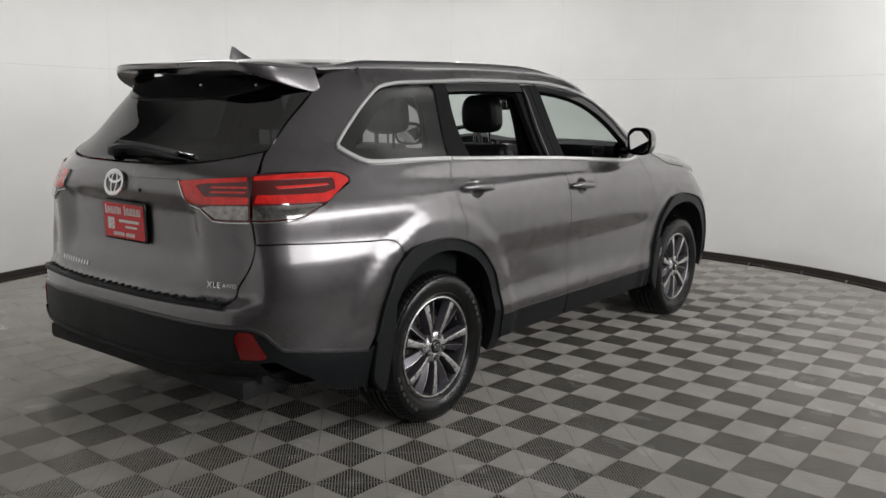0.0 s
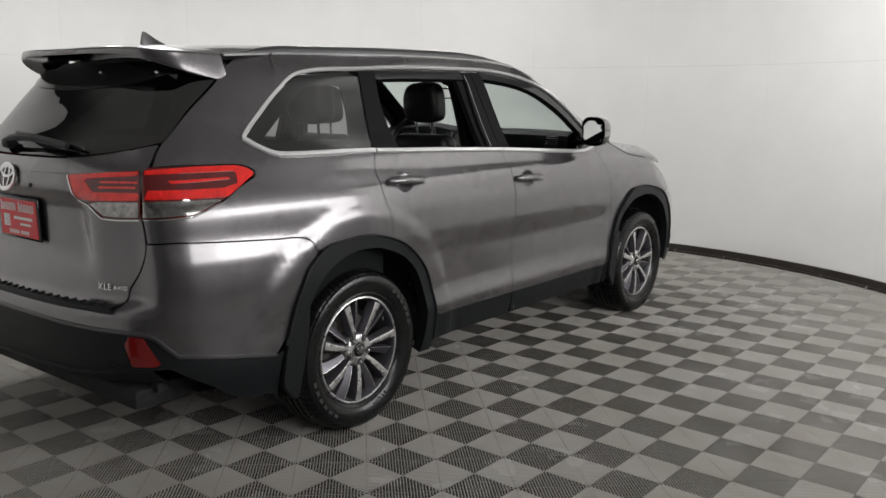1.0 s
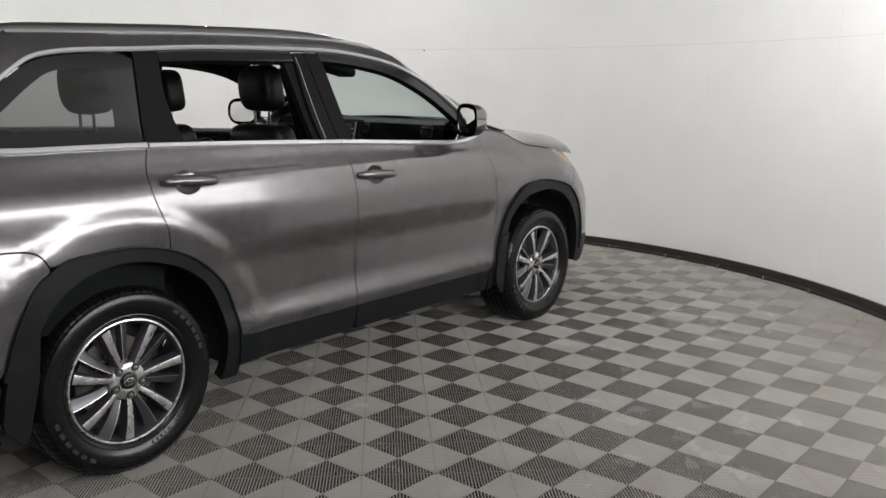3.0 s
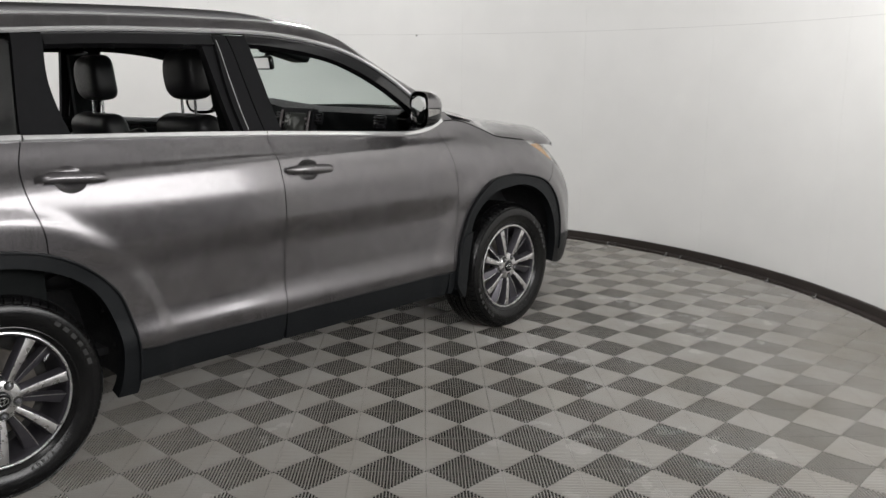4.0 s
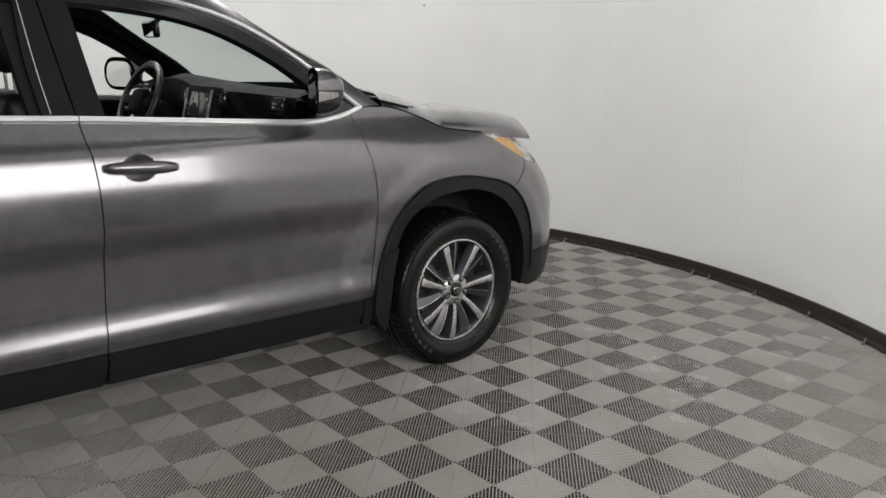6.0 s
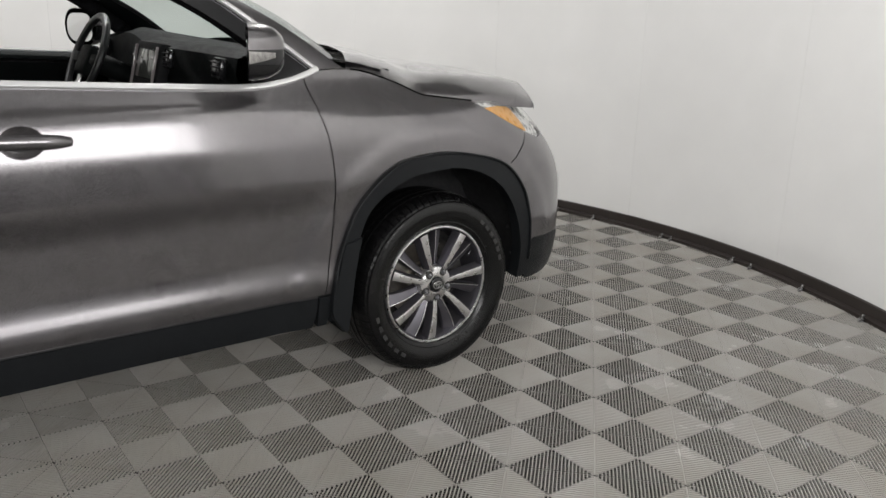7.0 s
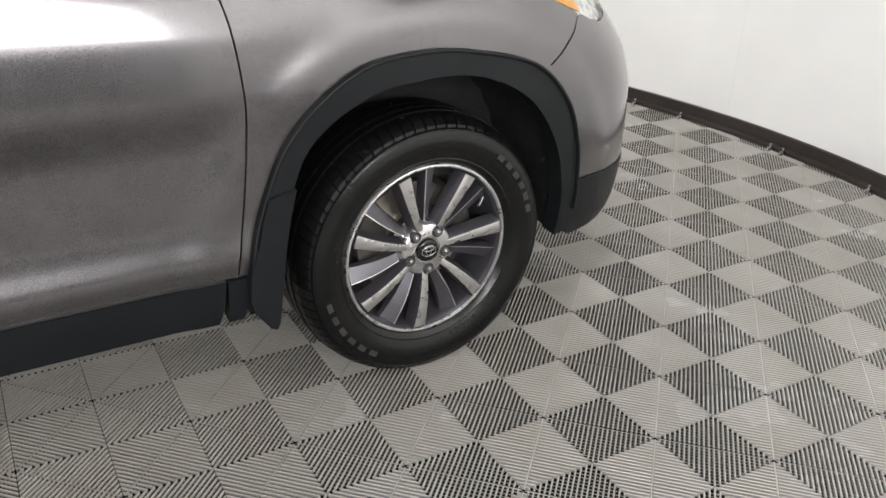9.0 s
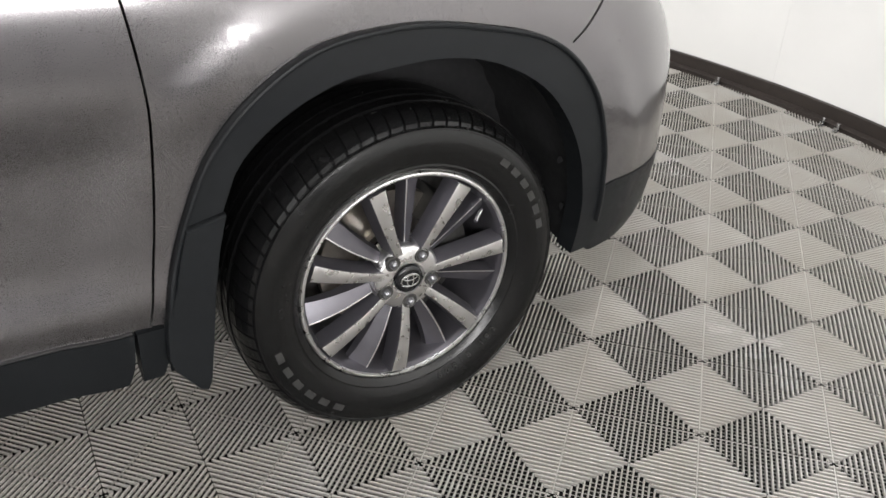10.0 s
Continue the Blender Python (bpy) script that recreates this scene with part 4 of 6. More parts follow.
def spoke_mesh(bright):
    """One spoke along +y: broad at the rim, its face dished towards the hub."""
    bm = bmesh.new()
    rings = []
    n = 14
    for k in range(n + 1):
        t = k / n
        r = (0.040 if bright else 0.078) + (0.186 if bright else 0.148) * t
        if bright:
            half = 0.0086 + 0.0098 * t ** 1.3
            face = -0.010 + 0.012 * math.sin(t * 2.0) + 0.002 * t
            bend = 0.004 * math.sin(math.pi * t)
            sec = [(-half - 0.007, face - 0.040), (-half - 0.003, face - 0.010), (-half, face - 0.0005), (-half + 0.001, face), (half - 0.001, face), (half, face - 0.0005), (half + 0.004, face - 0.012), (half + 0.009, face - 0.040)]
        else:
            half = 0.010 + 0.010 * t
            face = -0.024 + 0.010 * math.sin(t * 2.2)
            tw = 0.010 + 0.014 * t          # the face leans
            bend = 0.003 * math.sin(math.pi * t)
            sec = [(-half - 0.004, face - 0.035), (-half, face - tw), (-half + 0.004, face - tw + 0.002), (half - 0.0035, face + 0.001), (half - 0.0005, face + 0.0015), (half + 0.0015, face - 0.002), (half + 0.004, face - 0.034)]
        rings.append([bm.verts.new((x, r, b + bend)) for b, x in sec])
    for a, b in zip(rings, rings[1:]):
        m = len(a)
        for k in range(m - 1):
            f = bm.faces.new((a[k], b[k], b[k + 1], a[k + 1]))
            f.material_index = 1 if (k == 3 if bright else k in (3,)) else 0
    bm.faces.new(rings[0])
    bm.faces.new(rings[-1][::-1])
    fix(bm)
    me = bpy.data.meshes.new("spoke")
    bm.to_mesh(me)
    bm.free()
    me.materials.append(ALLOY_DARK)
    me.materials.append(ALLOY)
    me.polygons.foreach_set("use_smooth", [True] * len(me.polygons))
    me.set_sharp_from_angle(angle=radians(30))
    return me


def letter_bars(bm, a_from, a_to, r0, r1, count, x, raised=0.0012):
    """Raised lettering on the sidewall, as plain blocks."""
    span = (a_to - a_from) / count
    for k in range(count):
        a, b = radians(a_from + span * (k + 0.14)), radians(a_from + span * (k + 0.74))
        vs = [bm.verts.new((x + raised, r * math.cos(t), r * math.sin(t))) for r, t in ((r0, a), (r1, a), (r1, b), (r0, b))]
        lo = [bm.verts.new((x - 0.002, v.co.y, v.co.z)) for v in vs]
        bm.faces.new(vs)
        for i in range(4):
            bm.faces.new((vs[i], lo[i], lo[(i + 1) % 4], vs[(i + 1) % 4]))


def arc_text(text, a_mid, r, size, x, parent, mat, flip=False, step_deg=4.2):
    """Raised characters of the built-in font set round the sidewall, tops outward."""
    n = len(text)
    for k, ch in enumerate(text):
        if ch == " ":
            continue
        cu = bpy.data.curves.new("size_mark", "FONT")
        cu.body, cu.size, cu.extrude, cu.align_x = ch, size, 0.0009, "CENTER"
        tmp = new("size_mark", cu)
        me = bpy.data.meshes.new_from_object(tmp.evaluated_get(bpy.context.evaluated_depsgraph_get()))
        bpy.data.objects.remove(tmp)
        me.materials.append(mat)
        ob = new("size_mark", me)
        a = a_mid + (k - (n - 1) / 2) * step_deg * (1 if flip else -1)
        # letters read along the wall: font x runs round the wheel, font y outward or inward
        rot = Matrix(((0, 0, 1, 0), (1, 0, 0, 0), (0, 1, 0, 0), (0, 0, 0, 1)))
        spin = Matrix.Rotation(radians(a - 90 + (180 if flip else 0)), 4, "X")
        ob.parent = parent
        ob.matrix_basis = Matrix.Translation((x, r * math.cos(radians(a)), r * math.sin(radians(a)))) @ spin @ rot


TYRE = [(0.236, -0.225), (0.252, -0.232), (0.29, -0.236), (0.33, -0.232), (0.352, -0.222), (0.362, -0.205), (0.3655, -0.175), (0.368, -0.11), (0.366, -0.045), (0.3615, -0.018), (0.355, -0.002), (0.3470, 0.0105), (0.3420, 0.0165), (0.3410, 0.0195), (0.3380, 0.0200), (0.3370, 0.0190), (0.318, 0.0260), (0.298, 0.0250),
        (0.277, 0.0180), (0.262, 0.0100), (0.2585, 0.0110), (0.2555, 0.0085), (0.246, 0.002), (0.2395, -0.006), (0.236, -0.014)]
RIM = [(0.2405, -0.008), (0.2420, -0.003), (0.2400, 0.0005), (0.2365, 0.0015), (0.2330, 0.0005), (0.2315, -0.004), (0.2270, -0.010), (0.2240, -0.020), (0.2210, -0.060), (0.2150, -0.085), (0.2100, -0.12), (0.2180, -0.19), (0.2330, -0.215), (0.239, -0.22)]
BRIGHT, DARK = spoke_mesh(True), spoke_mesh(False)


def tread_block(bm, a, w0, w1, x0, x1, r, skew):
    q = [((a - w0), x0), ((a + w0), x0), ((a + w1 + skew), x1), ((a - w1 + skew), x1)]
    top = [bm.verts.new((x, (r + dr) * math.cos(t), (r + dr) * math.sin(t))) for (t, x), dr in zip(q, (0, 0, 0, 0))]
    low = [bm.verts.new((v.co.x, v.co.y * (1 - 0.008 / r), v.co.z * (1 - 0.008 / r))) for v in top]
    bm.faces.new(top)
    for i in range(4):
        bm.faces.new((top[i], low[i], low[(i + 1) % 4], top[(i + 1) % 4]))


def stand(bm):
    """Slightly lower profile, pressed flat where it meets the floor."""
    for v in bm.verts:
        r = math.hypot(v.co.y, v.co.z)
        k = (0.236 + (r - 0.236) * 0.965) / r if r > 0.25 else 1.0
        v.co.y, v.co.z = v.co.y * k, max(v.co.z * k, 0.0135 - AXLE)


def wheel(y, side, phase, front):
    w = new("wheel")
    w.parent = car
    w.matrix_basis = pose(HUBX * side, y, AXLE) if side > 0 else pose(-HUBX, y, AXLE, 0, 0, 180)
    if side < 0:
        phase = 180 - phase
    w["label"] = "machined grey alloy wheel on a road tyre"
    bm = bmesh.new()
    lathe(bm, TYRE, 96)
    stand(bm)
    part("tyre", fix(bm), RUBBER, w, sharp=28)
    # tread: shoulder lugs and inner ribs
    bm = bmesh.new()
    step_a = 2 * math.pi / 72
    for k in range(72):
        a = k * step_a
        # shoulder lug, rounded over towards the sidewall
        prof = ((0.3705, -0.047), (0.3675, -0.021), (0.3610, -0.003), (0.3520, 0.0110), (0.3455, 0.0168))
        lug = []
        for i, (r, x) in enumerate(prof):
            w0 = step_a * (0.44 if i < 3 else 0.40)
            mid = a + step_a * 0.10 * i
            lug.append([bm.verts.new((x + dx, (r - dr) * math.cos(t), (r - dr) * math.sin(t))) for t, dr, dx in ((mid - w0, 0.007, -0.004), (mid - w0, 0, 0), (mid + w0, 0, 0), (mid + w0, 0.007, -0.004))])
        for p, q in zip(lug, lug[1:]):
            for i in range(3):
                bm.faces.new((p[i], p[i + 1], q[i + 1], q[i]))
        bm.faces.new(lug[0])
        bm.faces.new(lug[-1])
        for x0, x1, sk, r in ((-0.080, -0.054, 0.5, 0.3735), (-0.117, -0.089, -0.4, 0.3745), (-0.154, -0.126, 0.4, 0.3735), (-0.190, -0.163, -0.5, 0.370)):
            tread_block(bm, a + (0.5 * step_a if sk > 0 else 0), step_a * 0.475, step_a * 0.475, x0, x1, r, sk * step_a)
    stand(bm)
    part("tread", fix(bm), RUBBER, w, smooth=False)
    for a0, a1, cnt in ((11, 54, 6), (-168, -121, 6)):
        for k in range(cnt):
            bm = bmesh.new()
            letter_bars(bm, a0 + (a1 - a0) * k / cnt, a0 + (a1 - a0) * (k + 1) / cnt, 0.301, 0.315, 1, 0.0256)
            part("sidewall_mark", fix(bm), RUBBER_MARK, w, smooth=False)
    arc_text("60R18 102", -58, 0.279, 0.022, 0.0185, w, RUBBER_MARK, True)
    bm = bmesh.new()
    lathe(bm, RIM, 96)
    for f in bm.faces:
        r = math.hypot(f.calc_center_median().y, f.calc_center_median().z)
        f.material_index = 1 if f.calc_center_median().x > -0.0045 and r > 0.2315 else 0
    ob = part("rim", fix(bm), ALLOY_DARK, w, sharp=25)
    ob.data.materials.append(ALLOY)
    for k in range(7):
        for me, extra in ((BRIGHT, 0), (DARK, -23)):
            sp = new("spoke", me)
            sp.parent = w
            sp.matrix_basis = Matrix.Rotation(radians(phase + k * 360 / 7 + extra), 4, "X")
    bm = bmesh.new()
    lathe(bm, [(0.0, -0.060), (0.080, -0.060), (0.076, -0.022), (0.072, -0.0115), (0.066, -0.0072), (0.037, -0.0062), (0.036, -0.012), (0.0, -0.012)], 56)
    part("hub", fix(bm), ALLOY, w)
    for k in range(5):
        a = radians(58 + 72 * k if side > 0 else 122 - 72 * k)
        # dark disc on the hub face, painting the shade of a lug recess
        bm = bmesh.new()
        lathe(bm, [(0.0172, -0.0150), (0.0168, -0.0060), (0.0156, -0.0048), (0.0146, -0.0058), (0.0138, -0.0062), (0.0, -0.0062)], 24, pose(0, 0.0565 * math.cos(a), 0.0565 * math.sin(a)))
        part("lug_pocket_shade", fix(bm), IRON, w)
        bm = bmesh.new()
        bmesh.ops.create_cone(bm, cap_ends=True, segments=6, radius1=0.0105, radius2=0.0098, depth=0.022, matrix=pose(-0.0125, 0.0565 * math.cos(a), 0.0565 * math.sin(a), 0, 90, 0))
        bmesh.ops.create_uvsphere(bm, u_segments=12, v_segments=6, radius=0.0072, matrix=pose(-0.0022, 0.0565 * math.cos(a), 0.0565 * math.sin(a)))
        part("lug_nut", bm, NUT_STEEL, w)
    bm = bmesh.new()
    lathe(bm, [(0.0, 0.0012), (0.022, 0.001), (0.029, -0.001), (0.0315, -0.004), (0.0325, -0.008)], 40)
    cap = part("centre_cap", fix(bm), GLOSS_BLACK, w, "black centre cap with a chrome oval mark")
    bm = bmesh.new()
    for rw, rh, dz, th in ((0.021, 0.0145, 0, 0.0022), (0.0075, 0.0142, 0, 0.0018), (0.0150, 0.0060, 0.0058, 0.0018)):
        pts = [(0.0022, rw * math.cos(t), dz + rh * math.sin(t)) for t in np.linspace(0, 2 * math.pi, 28, endpoint=False)]
        sweep(bm, pts, oval(th * 1.5, th, 6), (1, 0, 0), True)
    part("oval_mark", fix(bm), CHROME, w)
    bm = bmesh.new()
    lathe(bm, [(0.055, -0.098), (0.080, -0.085), (0.082, -0.100), (0.160, -0.100), (0.160, -0.124), (0.06, -0.124)], 64)
    part("brake_disc", fix(bm), STEEL, w)
    bm = bmesh.new()
    rows = []
    cal = 25 if front else 155
    for t in np.linspace(cal - 34, cal + 34, 14):
        a = radians(t if side > 0 else 180 - t)
        rows.append([bm.verts.new((x, r * math.cos(a), r * math.sin(a))) for r, x in ((0.105, -0.086), (0.112, -0.066), (0.150, -0.060), (0.176, -0.072), (0.178, -0.14), (0.110, -0.14))])
    for p, q in zip(rows, rows[1:]):
        for k in range(6):
            bm.faces.new((p[k], q[k], q[(k + 1) % 6], p[(k + 1) % 6]))
    bm.faces.new(rows[0])
    bm.faces.new(rows[-1])
    part("brake_caliper", fix(bm), IRON, w)
    bm = bmesh.new()
    lathe(bm, [(0.0, -0.142), (0.214, -0.142), (0.214, -0.146), (0.0, -0.146)], 40)
    part("backing_plate", fix(bm), IRON, w)
    bm = bmesh.new()
    a = radians(phase + 26)
    tube(bm, [(-0.02, 0.212 * math.cos(a), 0.212 * math.sin(a)), (-0.012, 0.196 * math.cos(a), 0.196 * math.sin(a)), (-0.004, 0.184 * math.cos(a), 0.184 * math.sin(a))], 0.0042, 8, up=(1, 0.1, 0))
    part("valve", fix(bm), STEEL_BRIGHT, w)
    return w


for side in (1, -1):
    wheel(WB, side, 6.5, True)
    wheel(0.0, side, 8.5, False)


def wheel_well(y, r):
    for side in (1, -1):
        bm = bmesh.new()
        rows = []
        for t in np.linspace(-5, 188, 58):
            a = radians(t)
            ribs = 0.008 * math.sin(t * 0.33) ** 4
            rows.append([bm.verts.new((side * x, y + (r(t) + rr + g * ribs) * math.cos(a), AXLE + (r(t) + rr + g * ribs) * math.sin(a))) for x, rr, g in ((0.930, 0.004, 0), (0.90, 0.010, 0.2), (0.80, 0.018, 1), (0.66, 0.016, 1), (0.62, 0.008, 1), (0.60, -0.40, 0))])
        for p, q in zip(rows, rows[1:]):
            for k in range(5):
                bm.faces.new((p[k], q[k], q[k + 1], p[k + 1]))
        part("wheel_liner", fix(bm), LINER, car, "black felt wheel liner")
        # push-in clips of the liner's lip
        for t in ((8, 24) if y > 1 else (12, 30)):
            a = radians(t)
            bm = bmesh.new()
            bmesh.ops.create_cone(bm, cap_ends=True, segments=12, radius1=0.008, radius2=0.005, depth=0.006, matrix=pose(side * 0.88, y + (r(t) + 0.004) * math.cos(a), AXLE + (r(t) + 0.004) * math.sin(a)) @ Matrix.Rotation(radians(-90 - t), 4, "X"))
            part("liner_clip", bm, LINER, car)


FLAP_F = ((2.345, 0.606), (2.414, 0.622), (2.398, 0.56), (2.384, 0.48), (2.372, 0.389), (2.356, 0.285), (2.348, 0.270), (2.335, 0.276), (2.296, 0.330), (2.287, 0.36), (2.291, 0.43), (2.318, 0.505), (2.330, 0.558))
FLAP_R = ((-0.398, 0.636), (-0.334, 0.634), (-0.340, 0.56), (-0.349, 0.477), (-0.375, 0.37), (-0.401, 0.275), (-0.412, 0.262), (-0.43, 0.268), (-0.475, 0.318), (-0.483, 0.345), (-0.468, 0.45), (-0.435, 0.56), (-0.408, 0.612))
for outline in (FLAP_F, FLAP_R):
    for side in (1, -1):
        bm = bmesh.new()
        extrude_outline(bm, outline, 0.950, 0.9705, 0.004)
        web = [np.array(p) for p in outline[1:7]]
        rows = [[bm.verts.new((x, p[0] + e, p[1])) for x, e in ((0.955, 0.0), (0.80, 0.012), (0.80, 0.004), (0.955, -0.012))] for p in web]
        for p, q in zip(rows, rows[1:]):
            for k in range(4):
                bm.faces.new((p[k], q[k], q[(k + 1) % 4], p[(k + 1) % 4]))
        bm.faces.new(rows[0])
        bm.faces.new(rows[-1])
        for v in bm.verts:
            v.co.x *= side
        part("mud_flap", fix(bm), CLAD, car, "black plastic mud flap")


wheel_well(0.0, R_IN)
wheel_well(WB, F_IN)
bm = bmesh.new()
box(bm, (1.60, 1.72, 0.10), pose(0, 1.40, 0.30), 0.02)
box(bm, (1.15, 4.3, 0.12), pose(0, 1.30, 0.33), 0.02)
box(bm, (1.50, 0.44, 0.08), pose(0, -0.78, 0.36), 0.02)
part("underbody", bm, LINER, car, "black underbody")

# ---- the car: rear lamps, spoiler, badges, plate ----
tail_out = join(run(((0.788, 1.032), (0.779, 1.095), (0.741, 1.198)), 0, 12), run(((-0.874, 1.208), (-0.734, 1.210), (-0.575, 1.208), (-0.524, 1.194), (-0.504, 1.173)), n=24), run(((-0.506, 1.170), (-0.601, 1.128), (-0.688, 1.082), (-0.796, 1.040), (-0.879, 1.033), (-0.945, 1.032)), n=26))
tail_in = join(run(((0.415, 1.176), (0.55, 1.187), (0.733, 1.197)), 0, 20), run(((0.733, 1.197), (0.772, 1.095), (0.781, 1.032)), 0, 12), run(((0.780, 1.030), (0.694, 1.028), (0.619, 1.031), (0.546, 1.076), (0.481, 1.087), (0.415, 1.176)), 0, 36, False))


def sz(points):
    """Mixed points: ('x', x, z) at the rear or ('y', y, z) on the flank."""
    return np.concatenate([to_s([(v, z)], 0 if k == "x" else 1) for k, v, z in points])


for side in (1, -1):
    lamp_o = panel("tail_lamp", grow(tail_out, -0.001), SMOKE, car, "red and clear tail lamp", side, off=0.006, deep=0.02, grid=0.02)
    lamp_i = panel("hatch_lamp", grow(tail_in, -0.001), SMOKE, car, "red and clear hatch lamp", side, off=0.006, deep=0.02, grid=0.02)
    band = [("x", 0.787, 1.097), ("x", 0.782, 1.128), ("y", -0.80, 1.128), ("y", -0.66, 1.128), ("y", -0.595, 1.142), ("y", -0.585, 1.186), ("y", -0.75, 1.186), ("x", 0.752, 1.182), ("x", 0.745, 1.196), ("y", -0.734, 1.207), ("y", -0.575, 1.205), ("y", -0.527, 1.192), ("y", -0.508, 1.173), ("y", -0.62, 1.115), ("y", -0.655, 1.096)]
    panel("red_band", even(np.concatenate([sz(band), sz(band[:1])]), 90, True), RED_LENS, lamp_o, "bright red light band", side, off=0.0085, deep=0.006, grid=0.02)
    panel("light_line", even(np.concatenate([sz(q := [("y", -0.84, 1.160), ("y", -0.62, 1.166), ("y", -0.62, 1.158), ("y", -0.84, 1.150)]), sz(q[:1])]), 30, True), RED_LENS, lamp_o, "", side, off=0.0085, deep=0.004, grid=0.02)
    clear = [("x", 0.792, 1.036), ("x", 0.784, 1.090), ("y", -0.70, 1.090), ("y", -0.684, 1.086), ("y", -0.795, 1.044), ("y", -0.875, 1.037)]
    panel("reverse_lens", even(np.concatenate([sz(clear), sz(clear[:1])]), 50, True), CLEAR_LENS, lamp_o, "clear reversing lens", side, off=0.0085, deep=0.006, grid=0.02)
    band = [("x", 0.424, 1.173), ("x", 0.55, 1.184), ("x", 0.728, 1.194), ("x", 0.732, 1.178), ("x", 0.56, 1.168), ("x", 0.505, 1.160), ("x", 0.560, 1.118), ("x", 0.760, 1.120), ("x", 0.766, 1.094), ("x", 0.55, 1.088), ("x", 0.484, 1.094)]
    panel("red_band", even(np.concatenate([sz(band), sz(band[:1])]), 90, True), RED_LENS, lamp_i, "bright red light band", side, off=0.0085, deep=0.006, grid=0.02)
    for z0 in (1.132, 1.150):
        panel("light_line", even(np.concatenate([sz(q := [("x", 0.580, z0), ("x", 0.745, z0 + 0.002), ("x", 0.743, z0 + 0.009), ("x", 0.580, z0 + 0.007)]), sz(q[:1])]), 30, True), RED_LENS, lamp_i, "", side, off=0.0085, deep=0.004, grid=0.02)
    clear = [("x", 0.555, 1.076), ("x", 0.60, 1.084), ("x", 0.768, 1.088), ("x", 0.776, 1.036), ("x", 0.694, 1.034), ("x", 0.628, 1.037)]
    panel("reverse_lens", even(np.concatenate([sz(clear), sz(clear[:1])]), 50, True), CLEAR_LENS, lamp_i, "clear reversing lens", side, off=0.0085, deep=0.006, grid=0.02)
    trim_strip("lamp_trim", even(sz([("x", 0.417, 1.172), ("x", 0.478, 1.085), ("x", 0.546, 1.071), ("x", 0.617, 1.026), ("x", 0.694, 1.022), ("x", 0.778, 1.025)]), 40), 0.007, 0.008, CHROME, car, side=side, off=0.002)
    trim_strip("lamp_trim", even(sz([("x", 0.792, 1.027), ("y", -0.879, 1.028), ("y", -0.796, 1.035), ("y", -0.690, 1.077)]), 30), 0.006, 0.007, CHROME, car, side=side, off=0.002)
trim_strip("hatch_crease", run(((0.09, 1.175), (0.41, 1.181)), 0, 12, False), 0.006, 0.003, PAINT, car)

# spoiler over the rear window
LIP = smooth_curve(((0, -0.80, 1.630), (0.30, -0.785, 1.630), (0.45, -0.745, 1.614), (0.545, -0.66, 1.580), (0.598, -0.56, 1.549), (0.634, -0.445, 1.527)), 34)
LIP_TOP = smooth_curve(((0, -0.795, 1.652), (0.30, -0.780, 1.656), (0.45, -0.742, 1.650), (0.535, -0.658, 1.640), (0.572, -0.565, 1.636), (0.592, -0.445, 1.634)), 34)
rows, under = [], []
for k in range(-33, 34):
    f = np.array((1 if k >= 0 else -1, 1, 1))
    low, top = LIP[abs(k)], LIP_TOP[abs(k)]
    u = abs(k) / 33
    x0 = 0.590 * u
    root = np.array((x0, -0.440, 1.633 + 0.052 * (1 - (x0 / 0.597) ** 2.6) + 0.002))
    mid = (root + top) / 2 + np.array((0, 0, 0.007 * (1 - u)))
    q = (root + np.array((0, 0.02, 0)), root, mid, top + np.array((0, 0.016, 0.002)), top, top + np.array((0, -0.003, -0.006)), low + np.array((0, -0.004, 0.008)), low)
    rows.append([tuple(p * f) for p in q])
    inn = np.array((low[0] * 0.97, low[1] + 0.030 * (1 - u) + 0.004, low[2] + 0.004))
    deep = np.array((low[0] * 0.96, low[1] + 0.13 - 0.09 * u, low[2] - 0.020 * (1 - u)))
    under.append([tuple(p * f) for p in (low, inn, deep)])
grid_part("spoiler", rows, PAINT, label="body-coloured roof spoiler")
grid_part("spoiler_underside", under, GLOSS_BLACK, label="black spoiler underside")
band = join(run(((0.0, 1.492), (0.22, 1.496), (0.36, 1.510), (0.46, 1.535), (0.53, 1.575)), 0, 30), run(((0.50, 1.60), (0.0, 1.60)), 0, 24))
panel("window_band", band, GLOSS_BLACK, car, "black band at the window top", centre=True, off=0.003, deep=0.004)
bm = bmesh.new()
box(bm, (0.26, 0.02, 0.014), pose(-0.02, -0.796, 1.641, 4), 0.004)
part("brake_light", bm, SMOKE_GREY, car, "smoked high brake light")
# shark-fin aerial
bm = bmesh.new()
prof = ((-0.425, 0.0, 0.030), (-0.425, 0.045, 0.010), (-0.418, 0.064, 0.004), (-0.400, 0.060, 0.006), (-0.355, 0.036, 0.016), (-0.29, 0.006, 0.026), (-0.27, 0.0, 0.020))
cols = []
for y, h, w in prof:
    cols.append([bm.verts.new(c) for c in ((-w, y, 1.684), (-w * 0.55, y, 1.684 + h * 0.7), (0, y, 1.686 + h), (w * 0.55, y, 1.684 + h * 0.7), (w, y, 1.684))])
for a, b in zip(cols, cols[1:]):
    for k in range(4):
        bm.faces.new((a[k], b[k], b[k + 1], a[k + 1]))
bm.faces.new(cols[0])
part("aerial", fix(bm), PAINT, car, "shark-fin roof aerial")


def rear_point(x, z, off=0.0):
    s_ = find_s(abs(x), z, 0)
    p = skin(s_, z, np.float64(off))
    return Vector((math.copysign(float(p[0]), x) if x else 0.0, float(p[1]), float(p[2])))


